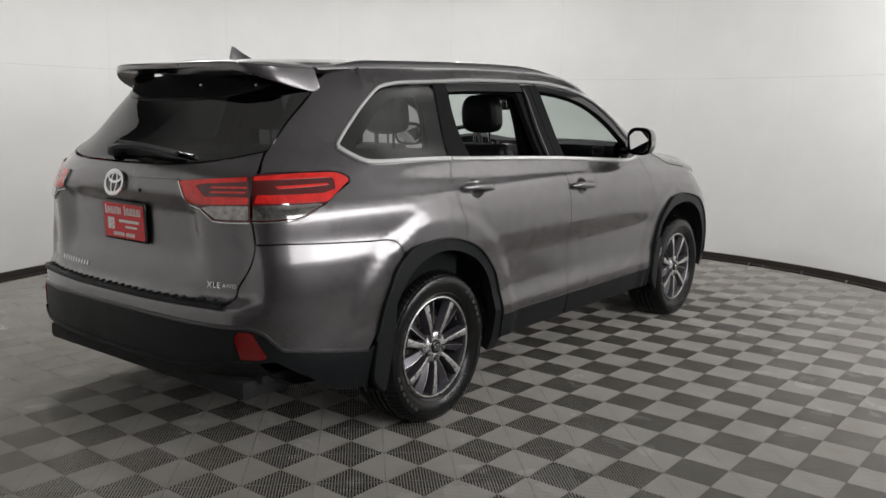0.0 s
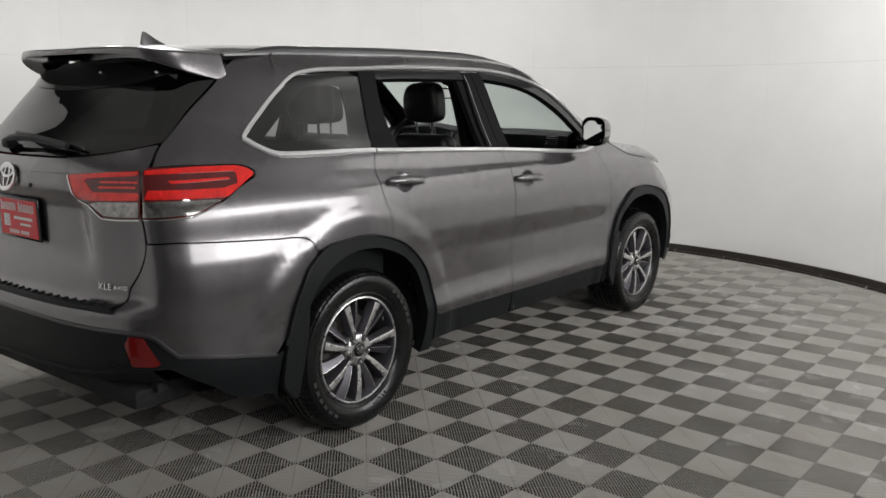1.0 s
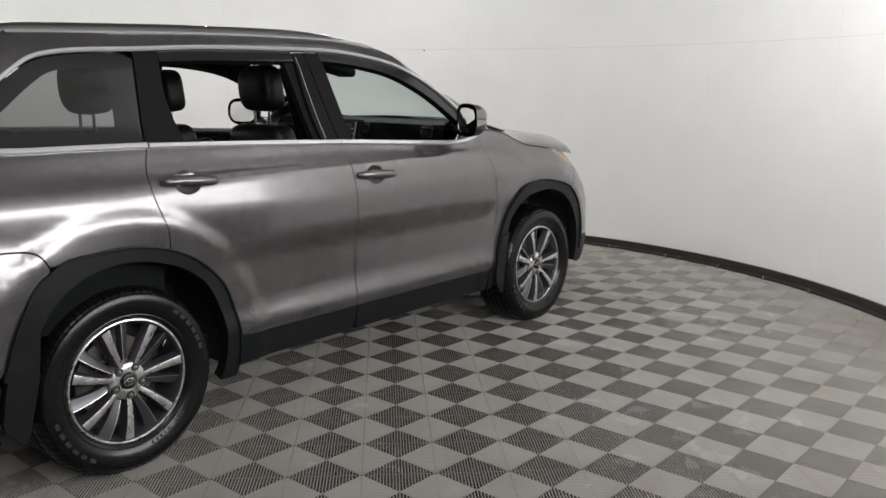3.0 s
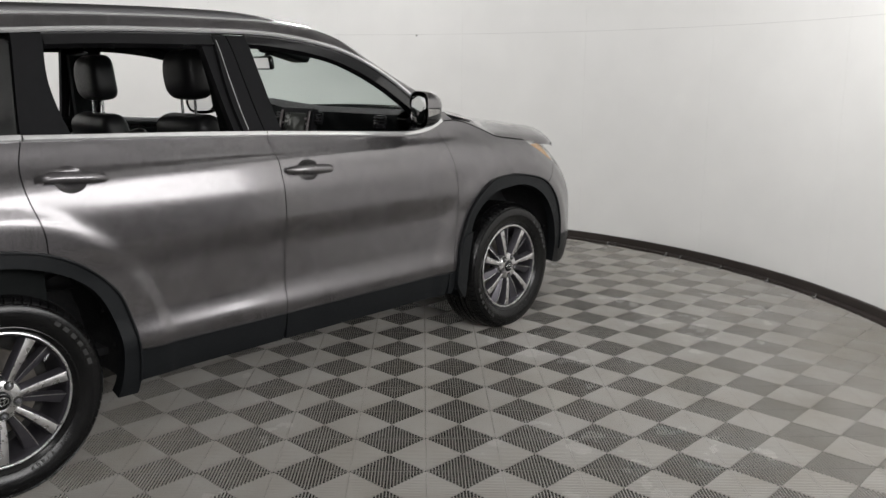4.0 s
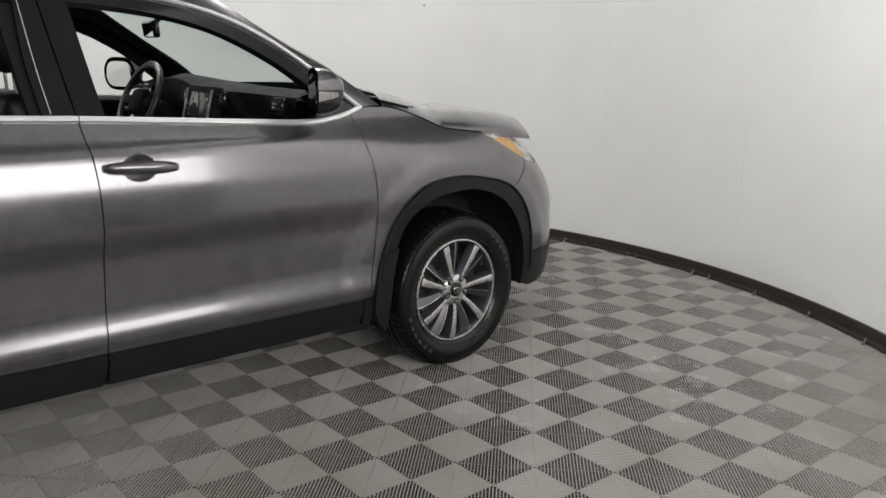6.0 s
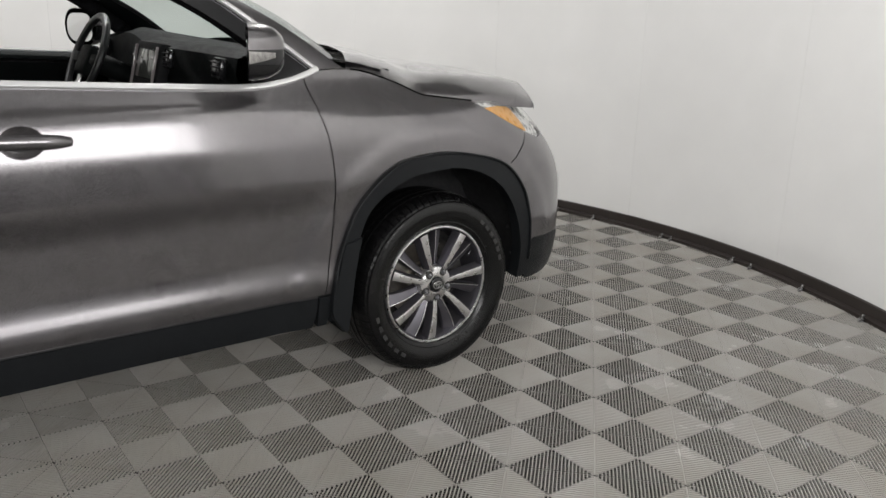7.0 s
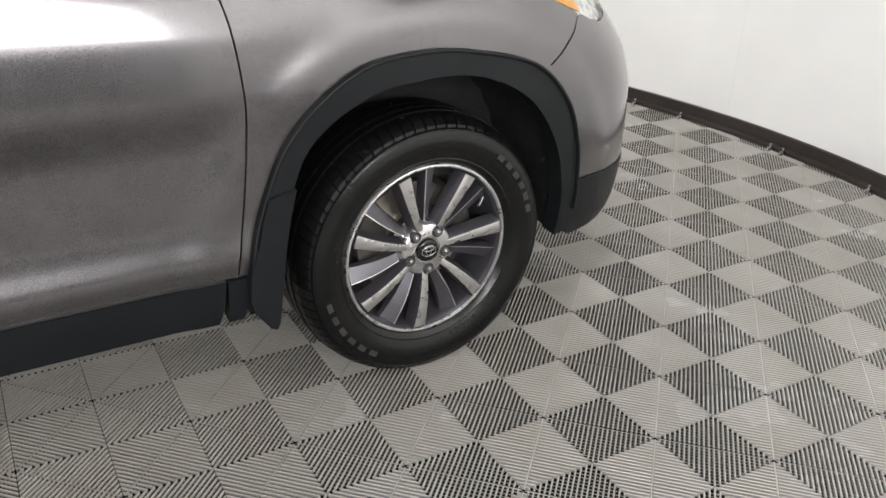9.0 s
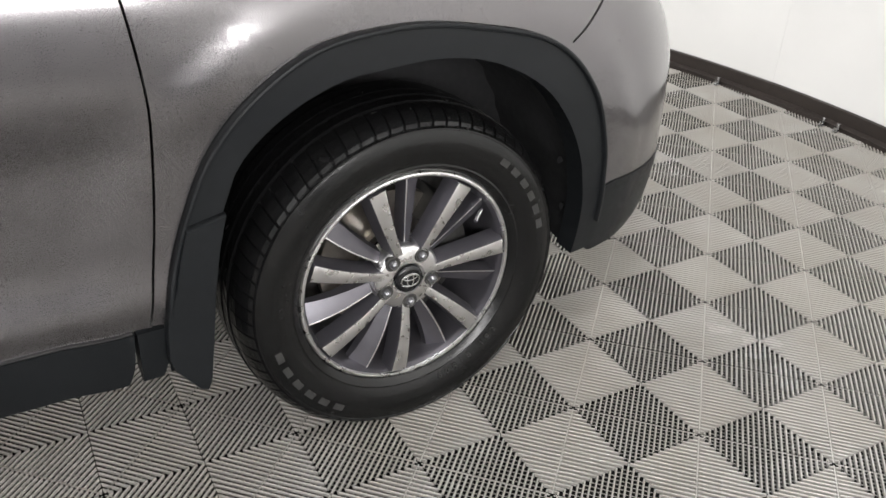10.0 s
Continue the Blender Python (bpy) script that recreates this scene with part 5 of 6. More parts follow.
def rear_frame(x, z, off=0.004):
    """A pose on the hatch: x along it, y up, z outward."""
    p = rear_point(x, z, off)
    a = (rear_point(x + 0.04, z) - rear_point(x - 0.04, z)).normalized()
    b = (rear_point(x, z + 0.03) - rear_point(x, z - 0.03)).normalized()
    n = a.cross(b).normalized()
    b = n.cross(a)
    return Matrix([(a[i], b[i], n[i], p[i]) for i in range(3)] + [(0, 0, 0, 1)])


def flat_oval(bm, w, h, th, dz=0.0, n=36, m=None):
    pts = [Vector((w / 2 * math.cos(t), dz + h / 2 * math.sin(t), 0.004)) for t in np.linspace(0, 2 * math.pi, n, endpoint=False)]
    r = sweep(bm, pts, [(-th / 2, 0), (-th / 2, th * 0.4), (0, th * 0.6), (th / 2, th * 0.4), (th / 2, 0)], (0, 0, 1), True)
    if m is not None:
        bmesh.ops.transform(bm, matrix=m, verts=[v for q in r for v in q])


# bright beads standing in for lamp dots mirrored at the rear window's top
for x in (-0.40, 0.18, 0.46):
    bm = bmesh.new()
    bmesh.ops.create_uvsphere(bm, u_segments=12, v_segments=8, radius=0.008, matrix=Matrix.Translation(rear_point(x, 1.552, 0.010)))
    part("window_glint", bm, STEEL_BRIGHT, car)

bm = bmesh.new()
mark = rear_frame(0.012, 1.144, 0.002)
flat_oval(bm, 0.128, 0.100, 0.016, 0, m=mark)
flat_oval(bm, 0.040, 0.092, 0.011, 0, m=mark)
flat_oval(bm, 0.090, 0.040, 0.011, 0.022, m=mark)
part("oval_emblem", fix(bm), CHROME, car, "chrome oval emblem")
bm = bmesh.new()
bmesh.ops.create_uvsphere(bm, u_segments=12, v_segments=8, radius=0.008, matrix=rear_frame(0.190, 1.123, 0.0))
part("camera_eye", bm, GLOSS_BLACK, car)

# dealer plate
m = rear_frame(0.022, 0.978, 0.014)
bm = bmesh.new()
box(bm, (0.325, 0.172, 0.010), m, 0.004)
plate = part("plate_frame", bm, GLOSS_BLACK, car, "black plate frame with a red dealer card")
bm = bmesh.new()
box(bm, (0.300, 0.150, 0.003), m @ pose(0, 0, 0.0062), 0.001, 1)
part("red_card", bm, PLATE_RED, plate, "red dealer card with white print")
bm = bmesh.new()
rnd = random.Random(4)
for word, x0 in ((5, -0.135), (5, 0.010)):
    for k in range(word):
        big = k == 0
        box(bm, (0.007 if k else 0.009, 0.040 if big else 0.032, 0.0012), m @ pose(x0 + 0.025 * k + 0.004, 0.046 if big else 0.043, 0.0082))
        box(bm, (0.013, 0.006, 0.0012), m @ pose(x0 + 0.025 * k + 0.011, 0.043 + rnd.choice((-0.012, 0.0, 0.013)), 0.0082))
        box(bm, (0.005, 0.030, 0.0012), m @ pose(x0 + 0.025 * k + 0.018, 0.043, 0.0082))
box(bm, (0.050, 0.050, 0.0012), m @ pose(-0.095, -0.014, 0.0082), 0.001, 1)
box(bm, (0.150, 0.012, 0.0012), m @ pose(0.040, 0.000, 0.0082))
box(bm, (0.085, 0.009, 0.0012), m @ pose(0.055, -0.024, 0.0082))
for k in range(9):
    box(bm, (0.011, 0.016, 0.0012), m @ pose(-0.075 + 0.017 * k + (0.01 if k > 4 else 0), -0.058, 0.0082))
part("white_print", bm, PLATE_WHITE, plate)
bm = bmesh.new()
for k in range(7):
    box(bm, (0.008, 0.003, 0.0012), m @ pose(-0.095 + 0.007 * (k % 4), -0.030 + 0.009 * (k // 2), 0.0092))
part("card_print", bm, PLATE_RED, plate)


def badge(text, x, z, size, spacing=1.0):
    cu = bpy.data.curves.new("trim_badge", "FONT")
    cu.body, cu.size, cu.extrude, cu.align_x, cu.align_y, cu.bevel_depth = text, size, 0.0016, "CENTER", "CENTER", 0.0004
    cu.space_character = spacing
    tmp = new("trim_badge", cu)
    me = bpy.data.meshes.new_from_object(tmp.evaluated_get(bpy.context.evaluated_depsgraph_get()))
    bpy.data.objects.remove(tmp)
    me.materials.append(CHROME)
    ob = new("trim_badge", me)
    ob.parent = car
    ob["label"] = "chrome trim lettering"
    ob.matrix_basis = rear_frame(x, z, 0.003)
    return ob


badge("XLE", 0.606, 0.772, 0.036, 1.1)
badge("AWD", 0.692, 0.772, 0.024, 1.1)
bm = bmesh.new()
for k in range(10):
    box(bm, (0.014, 0.022, 0.003), rear_frame(-0.52 + 0.028 * k, 0.762, 0.003), 0.001, 1)
part("model_badge", bm, CHROME, car, "chrome model lettering")

# rear wiper
def glass_point(x, z, off):
    return rear_point(x, z, off)


pts = [glass_point(-0.10, 1.262, 0.02), glass_point(-0.02, 1.268, 0.034), glass_point(0.14, 1.272, 0.032), glass_point(0.36, 1.258, 0.020)]
bm = bmesh.new()
sweep(bm, smooth_curve(pts, 24), [(-0.016, 0), (-0.012, 0.014), (0.004, 0.018), (0.014, 0.008), (0.014, 0)], (0, -0.8, 0.5))
box(bm, (0.06, 0.05, 0.045), Matrix.Translation(glass_point(-0.08, 1.262, 0.015)), 0.016)
part("rear_wiper", fix(bm), CLAD, car, "black rear wiper")
pts = [glass_point(-0.13, 1.305, 0.012), glass_point(0.10, 1.292, 0.012), glass_point(0.43, 1.262, 0.010)]
bm = bmesh.new()
sweep(bm, smooth_curve(pts, 20), oval(0.014, 0.016, 8), (0, -0.8, 0.5))
part("wiper_blade", fix(bm), RUBBER, car)

# ---- the car: door handles, mirrors ----
def flank(y, z, off=0.0):
    s_ = find_s(y, z, 1)
    return skin(s_, z, np.float64(off)), normal_at(np.float64(s_), np.float64(z))


def handle(y, z, side):
    p, n = flank(y, z)
    e = np.array((side, 1, 1))
    holder = new("door_handle")
    holder.parent = car
    holder["label"] = "body-coloured pull handle in a dished cup"
    # dished cup behind the grip
    bm = bmesh.new()
    rows = []
    for r in np.linspace(0, 1, 7):
        ring = []
        for t in np.linspace(0, 2 * math.pi, 32, endpoint=False):
            q, nn = flank(y - 0.005 + 0.060 * r * math.cos(t), z + 0.046 * r * math.sin(t), -0.001)
            ring.append(bm.verts.new((q - nn * 0.020 * (1 - r ** 3)) * e))
        rows.append(ring)
    for a, b in zip(rows, rows[1:]):
        for k in range(32):
            bm.faces.new((a[k], a[(k + 1) % 32], b[(k + 1) % 32], b[k]))
    part("cup", fix(bm), PAINT_DARK, holder)
    # grip
    bm = bmesh.new()
    pts, ups = [], []
    for t in np.linspace(-1, 1, 25):
        q, nn = flank(y + 0.128 * t, z - 0.006 * t, 0.010 + 0.026 * (1 - abs(t) ** 3.2))
        pts.append(Vector(q * e))
        ups.append(Vector(nn * e))
    rings = []
    for k, (q, u) in enumerate(zip(pts, ups)):
        t = -1 + 2 * k / 24
        s = (1 - abs(t) ** 4) ** 0.5 * 0.85 + 0.15
        fwd = (pts[min(k + 1, 24)] - pts[max(k - 1, 0)]).normalized()
        sd = fwd.cross(u).normalized()
        rings.append([bm.verts.new(q + sd * 0.0205 * s * math.cos(a) + u * 0.013 * s * math.sin(a)) for a in np.linspace(0, 2 * math.pi, 14, endpoint=False)])
    for a, b in zip(rings, rings[1:]):
        for k in range(14):
            bm.faces.new((a[k], a[(k + 1) % 14], b[(k + 1) % 14], b[k]))
    bm.faces.new(rings[0])
    bm.faces.new(rings[-1])
    part("grip", fix(bm), PAINT, holder)
    for t in (-0.86, 0.86):
        bm = bmesh.new()
        q, nn = flank(y + 0.128 * t, z - 0.006 * t, 0.004)
        box(bm, (0.02, 0.034, 0.028), Matrix.Translation(q * e), 0.007)
        part("mount", bm, PAINT, holder)


for side in (1, -1):
    for y, z in HANDLES:
        handle(y, z, side)


def door_mirror(side):
    holder = new("door_mirror")
    holder.parent = car
    holder["label"] = "door mirror with a grey cap and clear indicator"
    cx, cy, cz = 0.962, 2.045, 1.280

    def shell(bm, z_lo, z_hi, grow_by=0.0):
        rows = []
        for v in np.linspace(0, 1, 11):
            depth = 0.155 * (1 - v ** 2.2)
            sc = (1 - v ** 2.6) ** 0.5 if v < 1 else 0.02
            ring = []
            for t in np.linspace(0, 2 * math.pi, 40, endpoint=False):
                c, s = math.cos(t), math.sin(t)
                a = (abs(c) ** 3 + abs(s) ** 3) ** (-1 / 3)
                x = (0.100 + grow_by) * a * c * (0.35 + 0.65 * sc)
                z = (0.086 + grow_by) * a * s * (0.30 + 0.70 * sc)
                ring.append((x, -0.045 + 0.108 * v - 0.045 * c * (1 - v), min(max(z, z_lo), z_hi)))
            rows.append(ring)
        vs = [[bm.verts.new((side * (cx + x), cy + y, cz + z)) for x, y, z in r] for r in rows]
        for a, b in zip(vs, vs[1:]):
            for k in range(40):
                bm.faces.new((a[k], a[(k + 1) % 40], b[(k + 1) % 40], b[k]))
        bm.faces.new(vs[-1])

    bm = bmesh.new()
    shell(bm, -0.086, 0.086)
    part("housing", fix(bm), GLOSS_BLACK, holder)
    bm = bmesh.new()
    shell(bm, 0.012, 0.092, 0.004)
    part("cap", fix(bm), PAINT, holder, "body-coloured mirror cap")
    bm = bmesh.new()
    rows = []
    for v in np.linspace(0.02, 0.62, 16):
        x, y = cx + 0.100 * (0.35 + 0.65 * (1 - v ** 2.6) ** 0.5) + 0.004, cy - 0.045 + 0.108 * v - 0.045 * (1 - v)
        rows.append([bm.verts.new((side * (x + e), y, cz + z)) for z, e in ((-0.030 + 0.026 * v, 0), (-0.010, 0.002), (0.009 - 0.010 * v, 0))])
    for a, b in zip(rows, rows[1:]):
        for k in range(2):
            bm.faces.new((a[k], b[k], b[k + 1], a[k + 1]))
    part("indicator", fix(bm), CLEAR_LENS, holder, "clear indicator strip")
    bm = bmesh.new()
    ring = []
    for t in np.linspace(0, 2 * math.pi, 40, endpoint=False):
        c, s = math.cos(t), math.sin(t)
        a = (abs(c) ** 3.5 + abs(s) ** 3.5) ** (-1 / 3.5)
        ring.append(bm.verts.new((side * (cx + 0.084 * a * c), cy - 0.0468 - 0.0378 * c, cz + 0.067 * a * s)))
    bm.faces.new(ring)
    part("mirror_glass", fix(bm), MIRROR, holder, "silvered mirror glass", smooth=False)
    bm = bmesh.new()
    sweep(bm, smooth_curve([(side * 0.80, 2.13, 1.215), (side * 0.87, 2.10, 1.222), (side * 0.93, 2.07, 1.232)], 10), oval(0.09, 0.05, 12), (0, 0, 1))
    part("foot", fix(bm), GLOSS_BLACK, holder)


for side in (1, -1):
    door_mirror(side)

# ---- the car: cabin ----
def rounded(bm, w, d, h, m, r=0.04, taper=1.0, seg=4):
    """A padded block: w across, d deep, h high, base at z = 0, narrower at the top."""
    before = set(bm.verts)
    box(bm, (w, d, h), pose(0, 0, h / 2), r, seg)
    vs = [v for v in bm.verts if v not in before]
    for v in vs:
        k = 1 + (taper - 1) * v.co.z / h
        v.co.x *= k
        v.co.y *= 1 + (taper - 1) * 0.5 * v.co.z / h
    bmesh.ops.transform(bm, matrix=m, verts=vs)


def car_seat(x, y, back_top, head, lean=14, w=0.50):
    """A leather seat: x, y of the seat-back's top, its height, and the head restraint's middle (y, z)."""
    holder = new("car_seat")
    holder.parent = car
    holder["label"] = "black leather seat with a head restraint"
    bm = bmesh.new()
    rounded(bm, w, 0.52, 0.16, pose(x, y + 0.40, 0.62, -6), 0.05, 0.95)
    part("cushion", bm, LEATHER, holder)
    bm = bmesh.new()
    rounded(bm, w, 0.15, back_top - 0.70, pose(x, y + 0.16, 0.70, lean), 0.06, 0.80)
    part("backrest", bm, LEATHER, holder)
    for s in (-1, 1):
        bm = bmesh.new()
        rounded(bm, 0.09, 0.20, (back_top - 0.70) * 0.85, pose(x + s * (w / 2 - 0.03), y + 0.19, 0.70, lean), 0.035, 0.85)
        part("bolster", bm, LEATHER, holder)
    bm = bmesh.new()
    bmesh.ops.create_cube(bm, size=1.0)
    bmesh.ops.subdivide_edges(bm, edges=bm.edges[:], cuts=9, use_grid_fill=True)
    for v in bm.verts:
        # a cushion: superellipsoid, fuller below and rounded over at the top
        q = v.co * 2
        k = max(abs(q.x), abs(q.y), abs(q.z))
        d = (abs(q.x) ** 4 + abs(q.y) ** 4 + abs(q.z) ** 4) ** 0.25
        q = q * (k / d)
        taper = 1 - 0.14 * max(0.0, q.z) ** 1.5
        v.co = (q.x * 0.124 * taper, q.y * 0.066 + 0.012 * q.z * q.z, q.z * 0.112)
    bmesh.ops.transform(bm, matrix=pose(x, head[0], head[1], 6), verts=bm.verts)
    part("head_restraint", bm, LEATHER, holder)
    bm = bmesh.new()
    rounded(bm, 0.10, 0.03, 0.16, pose(x, head[0] + 0.058, head[1] - 0.09, 6), 0.012, 0.9)
    part("restraint_panel", bm, LEATHER, holder)
    for s in (-1, 1):
        bm = bmesh.new()
        tube(bm, [(x + s * 0.055, head[0] + 0.006, back_top - 0.03), (x + s * 0.055, head[0] + 0.002, head[1] - 0.07)], 0.0065, 8, up=(0, 1, 0))
        part("post", fix(bm), STEEL_BRIGHT, holder)
    return holder


car_seat(0.37, 1.07, 1.285, (1.105, 1.445))
car_seat(-0.37, 1.00, 1.265, (1.035, 1.425))
car_seat(0.46, 0.12, 1.27, (0.15, 1.455), w=0.46)
car_seat(-0.46, 0.12, 1.27, (0.15, 1.455), w=0.46)

# dashboard
rows = []
for x in np.linspace(-0.76, 0.76, 41):
    hump = 0.035 * math.exp(-((x + 0.37) / 0.20) ** 2)
    mid = 0.03 * math.exp(-(x / 0.22) ** 2)
    f = 0.10 * (1 - (x / 0.8) ** 2)
    rows.append([(x, 2.62 + f, 1.195), (x, 2.45 + f, 1.232), (x, 2.25, 1.262 + hump * 0.5), (x, 2.12 - mid, 1.268 + hump), (x, 2.055 - mid, 1.245 + hump), (x, 2.045 - mid, 1.19), (x, 2.075 - mid, 1.12), (x, 2.05 - mid * 1.4, 1.04), (x, 2.09, 0.90), (x, 2.22, 0.72)])
grid_part("dashboard", rows, DASH, label="soft black dashboard", flip=True)
bm = bmesh.new()
box(bm, (0.30, 0.05, 0.225), pose(0.0, 2.012, 1.150, -14), 0.015)
stack = part("centre_console", bm, SATIN, car, "black centre stack with a screen")
bm = bmesh.new()
box(bm, (0.185, 0.006, 0.115), pose(0.0, 1.992, 1.178, -14), 0.004)
part("screen", bm, SCREEN, stack, "grey touch screen")
for s in (-1, 1):
    bm = bmesh.new()
    box(bm, (0.010, 0.012, 0.17), pose(s * 0.122, 1.985, 1.165, -14), 0.003)
    part("stack_trim", bm, SMOKE_GREY, stack)
    for k in range(4):
        bm = bmesh.new()
        box(bm, (0.016, 0.008, 0.012), pose(s * 0.108, 1.984 + 0.006 * k, 1.205 - 0.028 * k, -14), 0.003)
        part("button", bm, SMOKE_GREY, stack)
for s in (-0.165, 0.165, -0.66, 0.66):
    bm = bmesh.new()
    box(bm, (0.085, 0.03, 0.075), pose(s, 2.030, 1.205, -10), 0.012)
    vent = part("air_vent", bm, GLOSS_BLACK, car, "black air vent")
    for k in range(4):
        bm = bmesh.new()
        box(bm, (0.078, 0.010, 0.004), pose(s, 2.016, 1.180 + 0.016 * k, 20), 0.001, 1)
        part("slat", bm, SATIN, vent)
# console, steering wheel, inner mirror
bm = bmesh.new()
rounded(bm, 0.24, 0.85, 0.28, pose(0, 1.55, 0.55), 0.04)
part("console", bm, DASH, car, "black centre console")
sw = new("steering_wheel")
sw.parent = car
sw["label"] = "black leather steering wheel with silver accents"
m = pose(-0.37, 1.865, 1.175, 66)
bm = bmesh.new()
pts = [m @ Vector((0.188 * math.cos(t), 0.188 * math.sin(t), 0)) for t in np.linspace(0, 2 * math.pi, 48, endpoint=False)]
sweep(bm, pts, oval(0.032, 0.030, 10), m.to_3x3() @ Vector((0, 0, 1)), True)
part("rim", fix(bm), LEATHER, sw)
bm = bmesh.new()
box(bm, (0.17, 0.14, 0.055), m @ pose(0, -0.01, -0.01), 0.025, 3)
part("airbag_pad", bm, DASH, sw)
for a in (0, 180, 270):
    bm = bmesh.new()
    box(bm, (0.11, 0.045, 0.018), m @ pose(0, 0, 0, 0, 0, a) @ pose(0.125, 0, 0), 0.008)
    part("spoke", bm, SILVER if a == 270 else DASH, sw)
bm = bmesh.new()
lathe(bm, [(0.0, -0.30), (0.04, -0.30), (0.045, -0.02), (0.0, -0.02)], 16, m @ pose(0, 0, 0, 0, -90, 0))
part("column", fix(bm), DASH, sw)
bm = bmesh.new()
box(bm, (0.245, 0.030, 0.072), pose(0.0, 1.79, 1.505, 8, 0, -12), 0.013, 3)
im = part("inner_mirror", bm, GLOSS_BLACK, car, "black interior mirror")
bm = bmesh.new()
box(bm, (0.225, 0.003, 0.056), pose(0.003, 1.7735, 1.503, 8, 0, -12), 0.001, 1)
part("mirror_glass", bm, MIRROR, im, "silvered glass")
bm = bmesh.new()
rounded(bm, 0.15, 0.26, 0.05, pose(0, 1.93, 1.535, -14), 0.02)
tube(bm, [(0, 1.80, 1.52), (0, 1.84, 1.56), (0, 1.90, 1.575)], 0.012, 8, up=(1, 0, 0))
part("sensor_pod", bm, DASH, im)
for s in (-1, 1):
    # inner door linings, sills and armrests
    lining = join(run(((0.26, 1.205), (1.176, 1.185), (2.02, 1.150), (2.20, 1.150)), n=60), run(((2.20, 1.10), (2.16, 0.45)), n=16), run(((2.10, 0.42), (0.62, 0.42)), n=30), run(((0.60, 0.45), (0.45, 0.72), (0.26, 0.85)), n=14))
    panel("door_lining", lining, DASH, car, "black door lining", s, off=-0.075, deep=0.004, grid=0.06)
    bm = bmesh.new()
    ys = np.linspace(0.26, 2.16, 40)
    zz = np.interp(ys, (0.2, 0.72, 1.176, 1.75, 2.03, 2.2), (1.236, 1.220, 1.203, 1.172, 1.160, 1.175))
    p = skin(find_s(ys, zz, 1), zz) * (s, 1, 1)
    sweep(bm, [Vector(q) - Vector((s * 0.045, 0, 0.012)) for q in p], [(-0.036, -0.014), (-0.036, 0.008), (-0.024, 0.015), (0.024, 0.010), (0.036, 0.0), (0.036, -0.014)], (0, 0, 1))
    part("door_sill_cap", fix(bm), DASH, car)
    for y0, y1 in ((1.45, 2.0), (0.50, 1.0)):
        bm = bmesh.new()
        box(bm, (0.09, y1 - y0, 0.06), pose(s * 0.80, (y0 + y1) / 2, 0.90), 0.02, 3)
        arm = part("armrest", bm, LEATHER, car, "black padded armrest")
        bm = bmesh.new()
        box(bm, (0.02, 0.11, 0.03), pose(s * 0.785, y1 - 0.03, 1.105), 0.008)
        part("door_release", bm, SILVER, arm)
    bm = bmesh.new()
    tube(bm, [(s * 0.63, 1.075, 1.55), (s * 0.665, 1.10, 1.38), (s * 0.70, 1.13, 1.15)], 0.055, 10, up=(0, 1, 0))
    part("pillar_inner", fix(bm), DASH, car)
    bm = bmesh.new()
    tube(bm, [(s * 0.635, 0.23, 1.55), (s * 0.68, 0.24, 1.38), (s * 0.72, 0.22, 1.15)], 0.05, 10, up=(0, 1, 0))
    part("pillar_inner", fix(bm), DASH, car)
    # cargo side lining behind the rear door
    cargo = join(run(((0.20, 1.232), (-0.30, 1.232), (-0.60, 1.22)), n=20), run(((-0.62, 0.60), (0.2, 0.60)), n=20))
    panel("cargo_lining", cargo, DASH, car, "black cargo lining", s, off=-0.07, deep=0.004, grid=0.08)
    bm = bmesh.new()
    tube(bm, [(s * 0.50, -0.42, 1.55), (s * 0.575, -0.58, 1.36), (s * 0.62, -0.66, 1.15)], 0.05, 10, up=(1, 0, 0))
    part("rear_pillar_inner", fix(bm), DASH, car)
bm = bmesh.new()
box(bm, (1.56, 3.35, 0.03), pose(0, 0.75, 0.40))
box(bm, (1.20, 0.95, 0.03), pose(0, -0.42, 0.86))
box(bm, (1.3, 0.03, 0.9), pose(0, 2.35, 0.75))
part("cabin_floor", bm, LINER, car, "black carpet")
bm = bmesh.new()
rounded(bm, 1.10, 0.14, 0.62, pose(0, -0.30, 0.62, 18), 0.05, 0.95)
part("third_seat_back", bm, LEATHER, car, "black third-row seat back")

# ---- ribbed floor tiles ----
PITCH, RIBW = 0.0118, 0.0040
TX, TY, TROT = 1.083, 2.735, -1.3


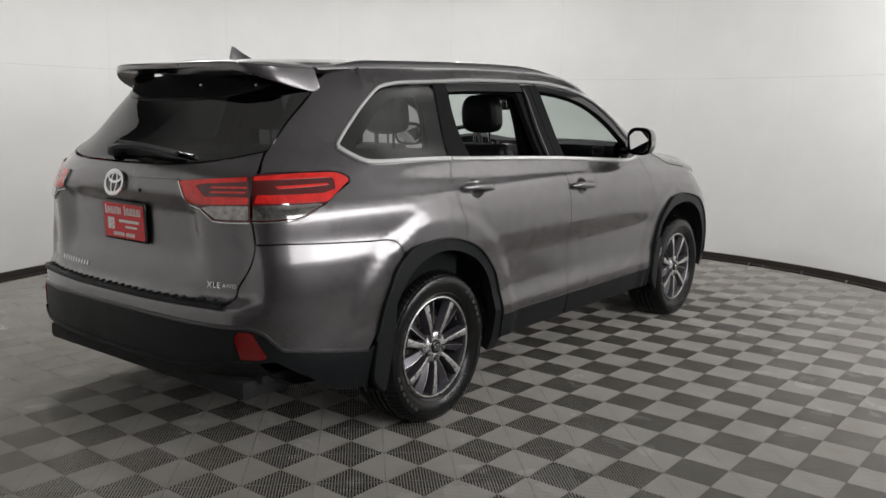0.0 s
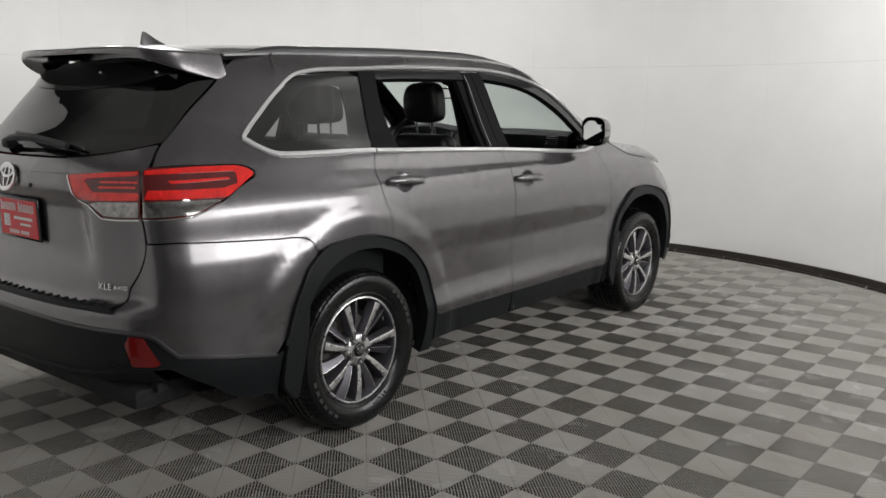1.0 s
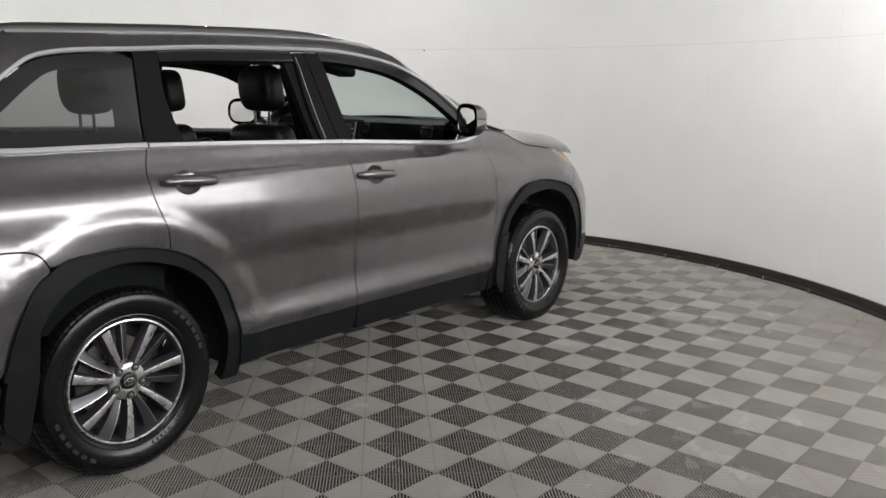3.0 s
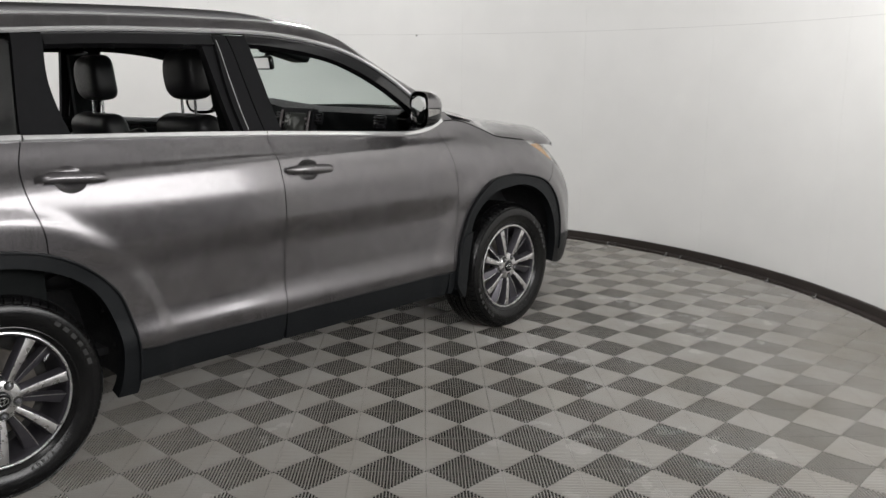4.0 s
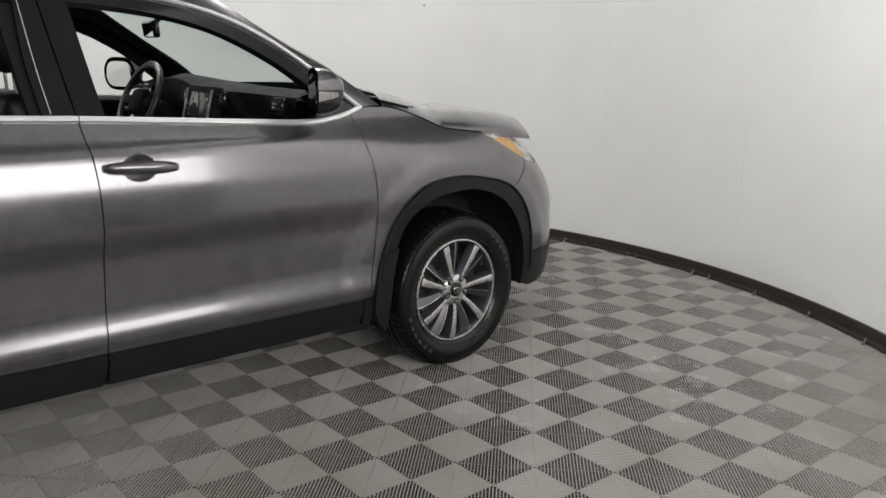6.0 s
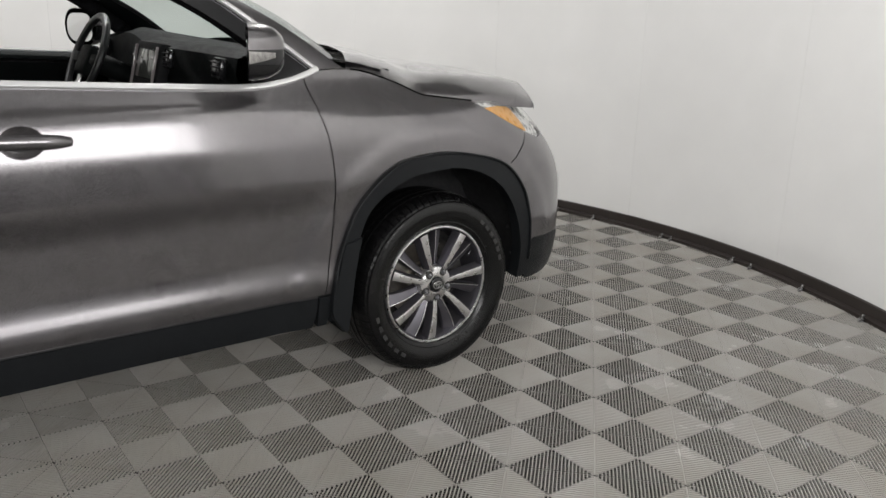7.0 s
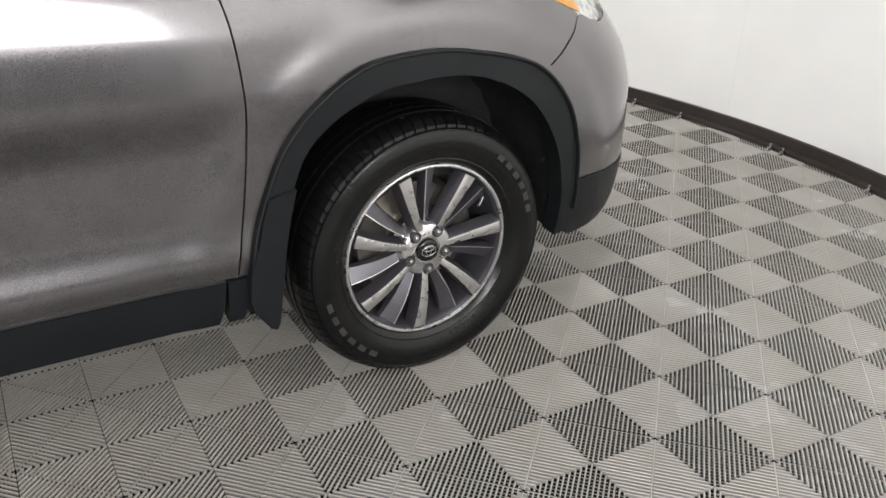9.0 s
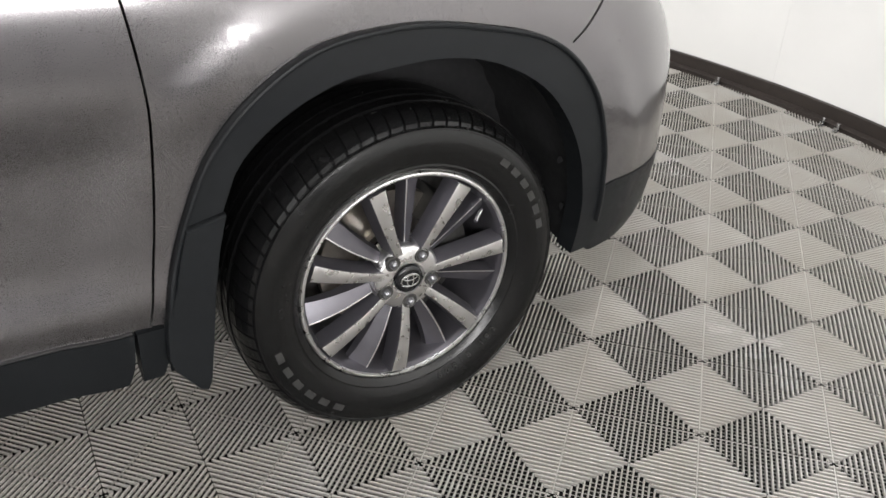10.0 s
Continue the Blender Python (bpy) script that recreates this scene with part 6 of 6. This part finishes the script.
def rib_cell(verts, faces, x0, y0, even_cell):
    """One 0.2 m square of slanted ribs, open between, with lower cross bars and a spine."""
    side = 0.2
    half = side / math.sqrt(2)
    turn = math.pi / 4 if even_cell else -math.pi / 4      # direction of the spine
    c, s = math.cos(turn), math.sin(turn)

    def place(u, v, z):
        verts.append((x0 + side / 2 + u * c - v * s, y0 + side / 2 + u * s + v * c, z))
        return len(verts) - 1

    g = 0.0012
    n = int(half / PITCH)
    dome = [(math.sin(radians(q)), math.cos(radians(q))) for q in (-72, -36, 0, 36, 72)]
    for k in range(-n, n + 1):
        uc = k * PITCH
        if half - g - abs(uc) - RIBW / 2 < 0.004:
            continue
        slot = 0.0019                      # each rib is cut through by the slot over the spine
        for way in (-1, 1):
            if half - g - abs(uc) - RIBW / 2 < slot + 0.004:
                continue
            a, e, wide = [], [], []
            for si, co in dome:
                u = uc + RIBW / 2 * si
                end = half - g - abs(u)
                lo, hi = (slot, end) if way > 0 else (-end, -slot)
                a.append(place(u, lo, 0.0017 * (co - 1)))
                e.append(place(u, hi, 0.0017 * (co - 1)))
                wide.append((u, lo, hi))
            for i in range(4):
                faces.append((a[i], a[i + 1], e[i + 1], e[i]))
            for (u, lo, hi), flip in ((wide[0], False), (wide[-1], True)):
                q = [place(u, lo, -0.0014), place(u, hi, -0.0014), place(u, hi, -0.008), place(u, lo, -0.008)]
                faces.append(tuple(q[::-1] if flip else q))
    for k in range(-n, n + 1):
        v0, v1 = (k + 0.5) * PITCH - 0.0010, (k + 0.5) * PITCH + 0.0010
        ext = half - g - max(abs(v0), abs(v1))
        if ext > 0.01:
            q = [place(-ext, v0, -0.0068), place(ext, v0, -0.0068), place(ext, v1, -0.0068), place(-ext, v1, -0.0068)]
            faces.append(tuple(q))
    rows = [[place(x, 0.0017 * si, -0.0024 + 0.0008 * (co - 1)) for si, co in dome] for x in (-half + 0.004, half - 0.004)]
    for i in range(4):
        faces.append((rows[0][i + 1], rows[0][i], rows[1][i], rows[1][i + 1]))


def tile_data():
    verts, faces = [], []
    for a in (0, 1):
        for b in (0, 1):
            rib_cell(verts, faces, 0.2 * a, 0.2 * b, (a + b) % 2 == 0)
    return verts, faces


floor = empty("floor", "grey ribbed plastic floor tiles in a diamond weave", "floor", kind="structure")
tv, tf = tile_data()
tile_mesh = bpy.data.meshes.new("tile")
tile_mesh.from_pydata(tv, [], tf)
tile_mesh.materials.append(TILE)
tile_mesh.polygons.foreach_set("use_smooth", [True] * len(tile_mesh.polygons))
turn = pose(TX, TY, 0, 0, 0, TROT)
near, far = [], []
for i in range(-14, 12):
    for j in range(-18, 10):
        m = turn @ pose(0.4 * i, 0.4 * j, 0)
        p = m @ Vector((0.2, 0.2, 0))
        d = math.hypot(p.x - CX, p.y - CY)
        ang = math.degrees(math.atan2(p.y - CY, p.x - CX)) % 360
        if (d > RAD + 0.2 and WALL_FROM - 3 < ang < WALL_TO + 3) or p.x > 4.4 or p.y < -4.2:
            continue
        (near if 0.55 < p.x < 3.0 and -1.6 < p.y < 5.6 else far).append(m)
while len(near) > 300:
    far.append(near.pop())
for m in near:
    ob = new("tile", tile_mesh)
    ob.parent, ob.matrix_basis = floor, m
base_v = np.array(tv)
allv, allf = [], []
for k, m in enumerate(far):
    mm = np.array(m)
    allv.append(base_v @ mm[:3, :3].T + mm[:3, 3])
    allf.extend(tuple(a + k * len(tv) for a in f) for f in tf)
allv = np.concatenate(allv)
tagged(raw_part("tile_field", allv, allf, TILE, floor, smooth=True), kind="stuff")
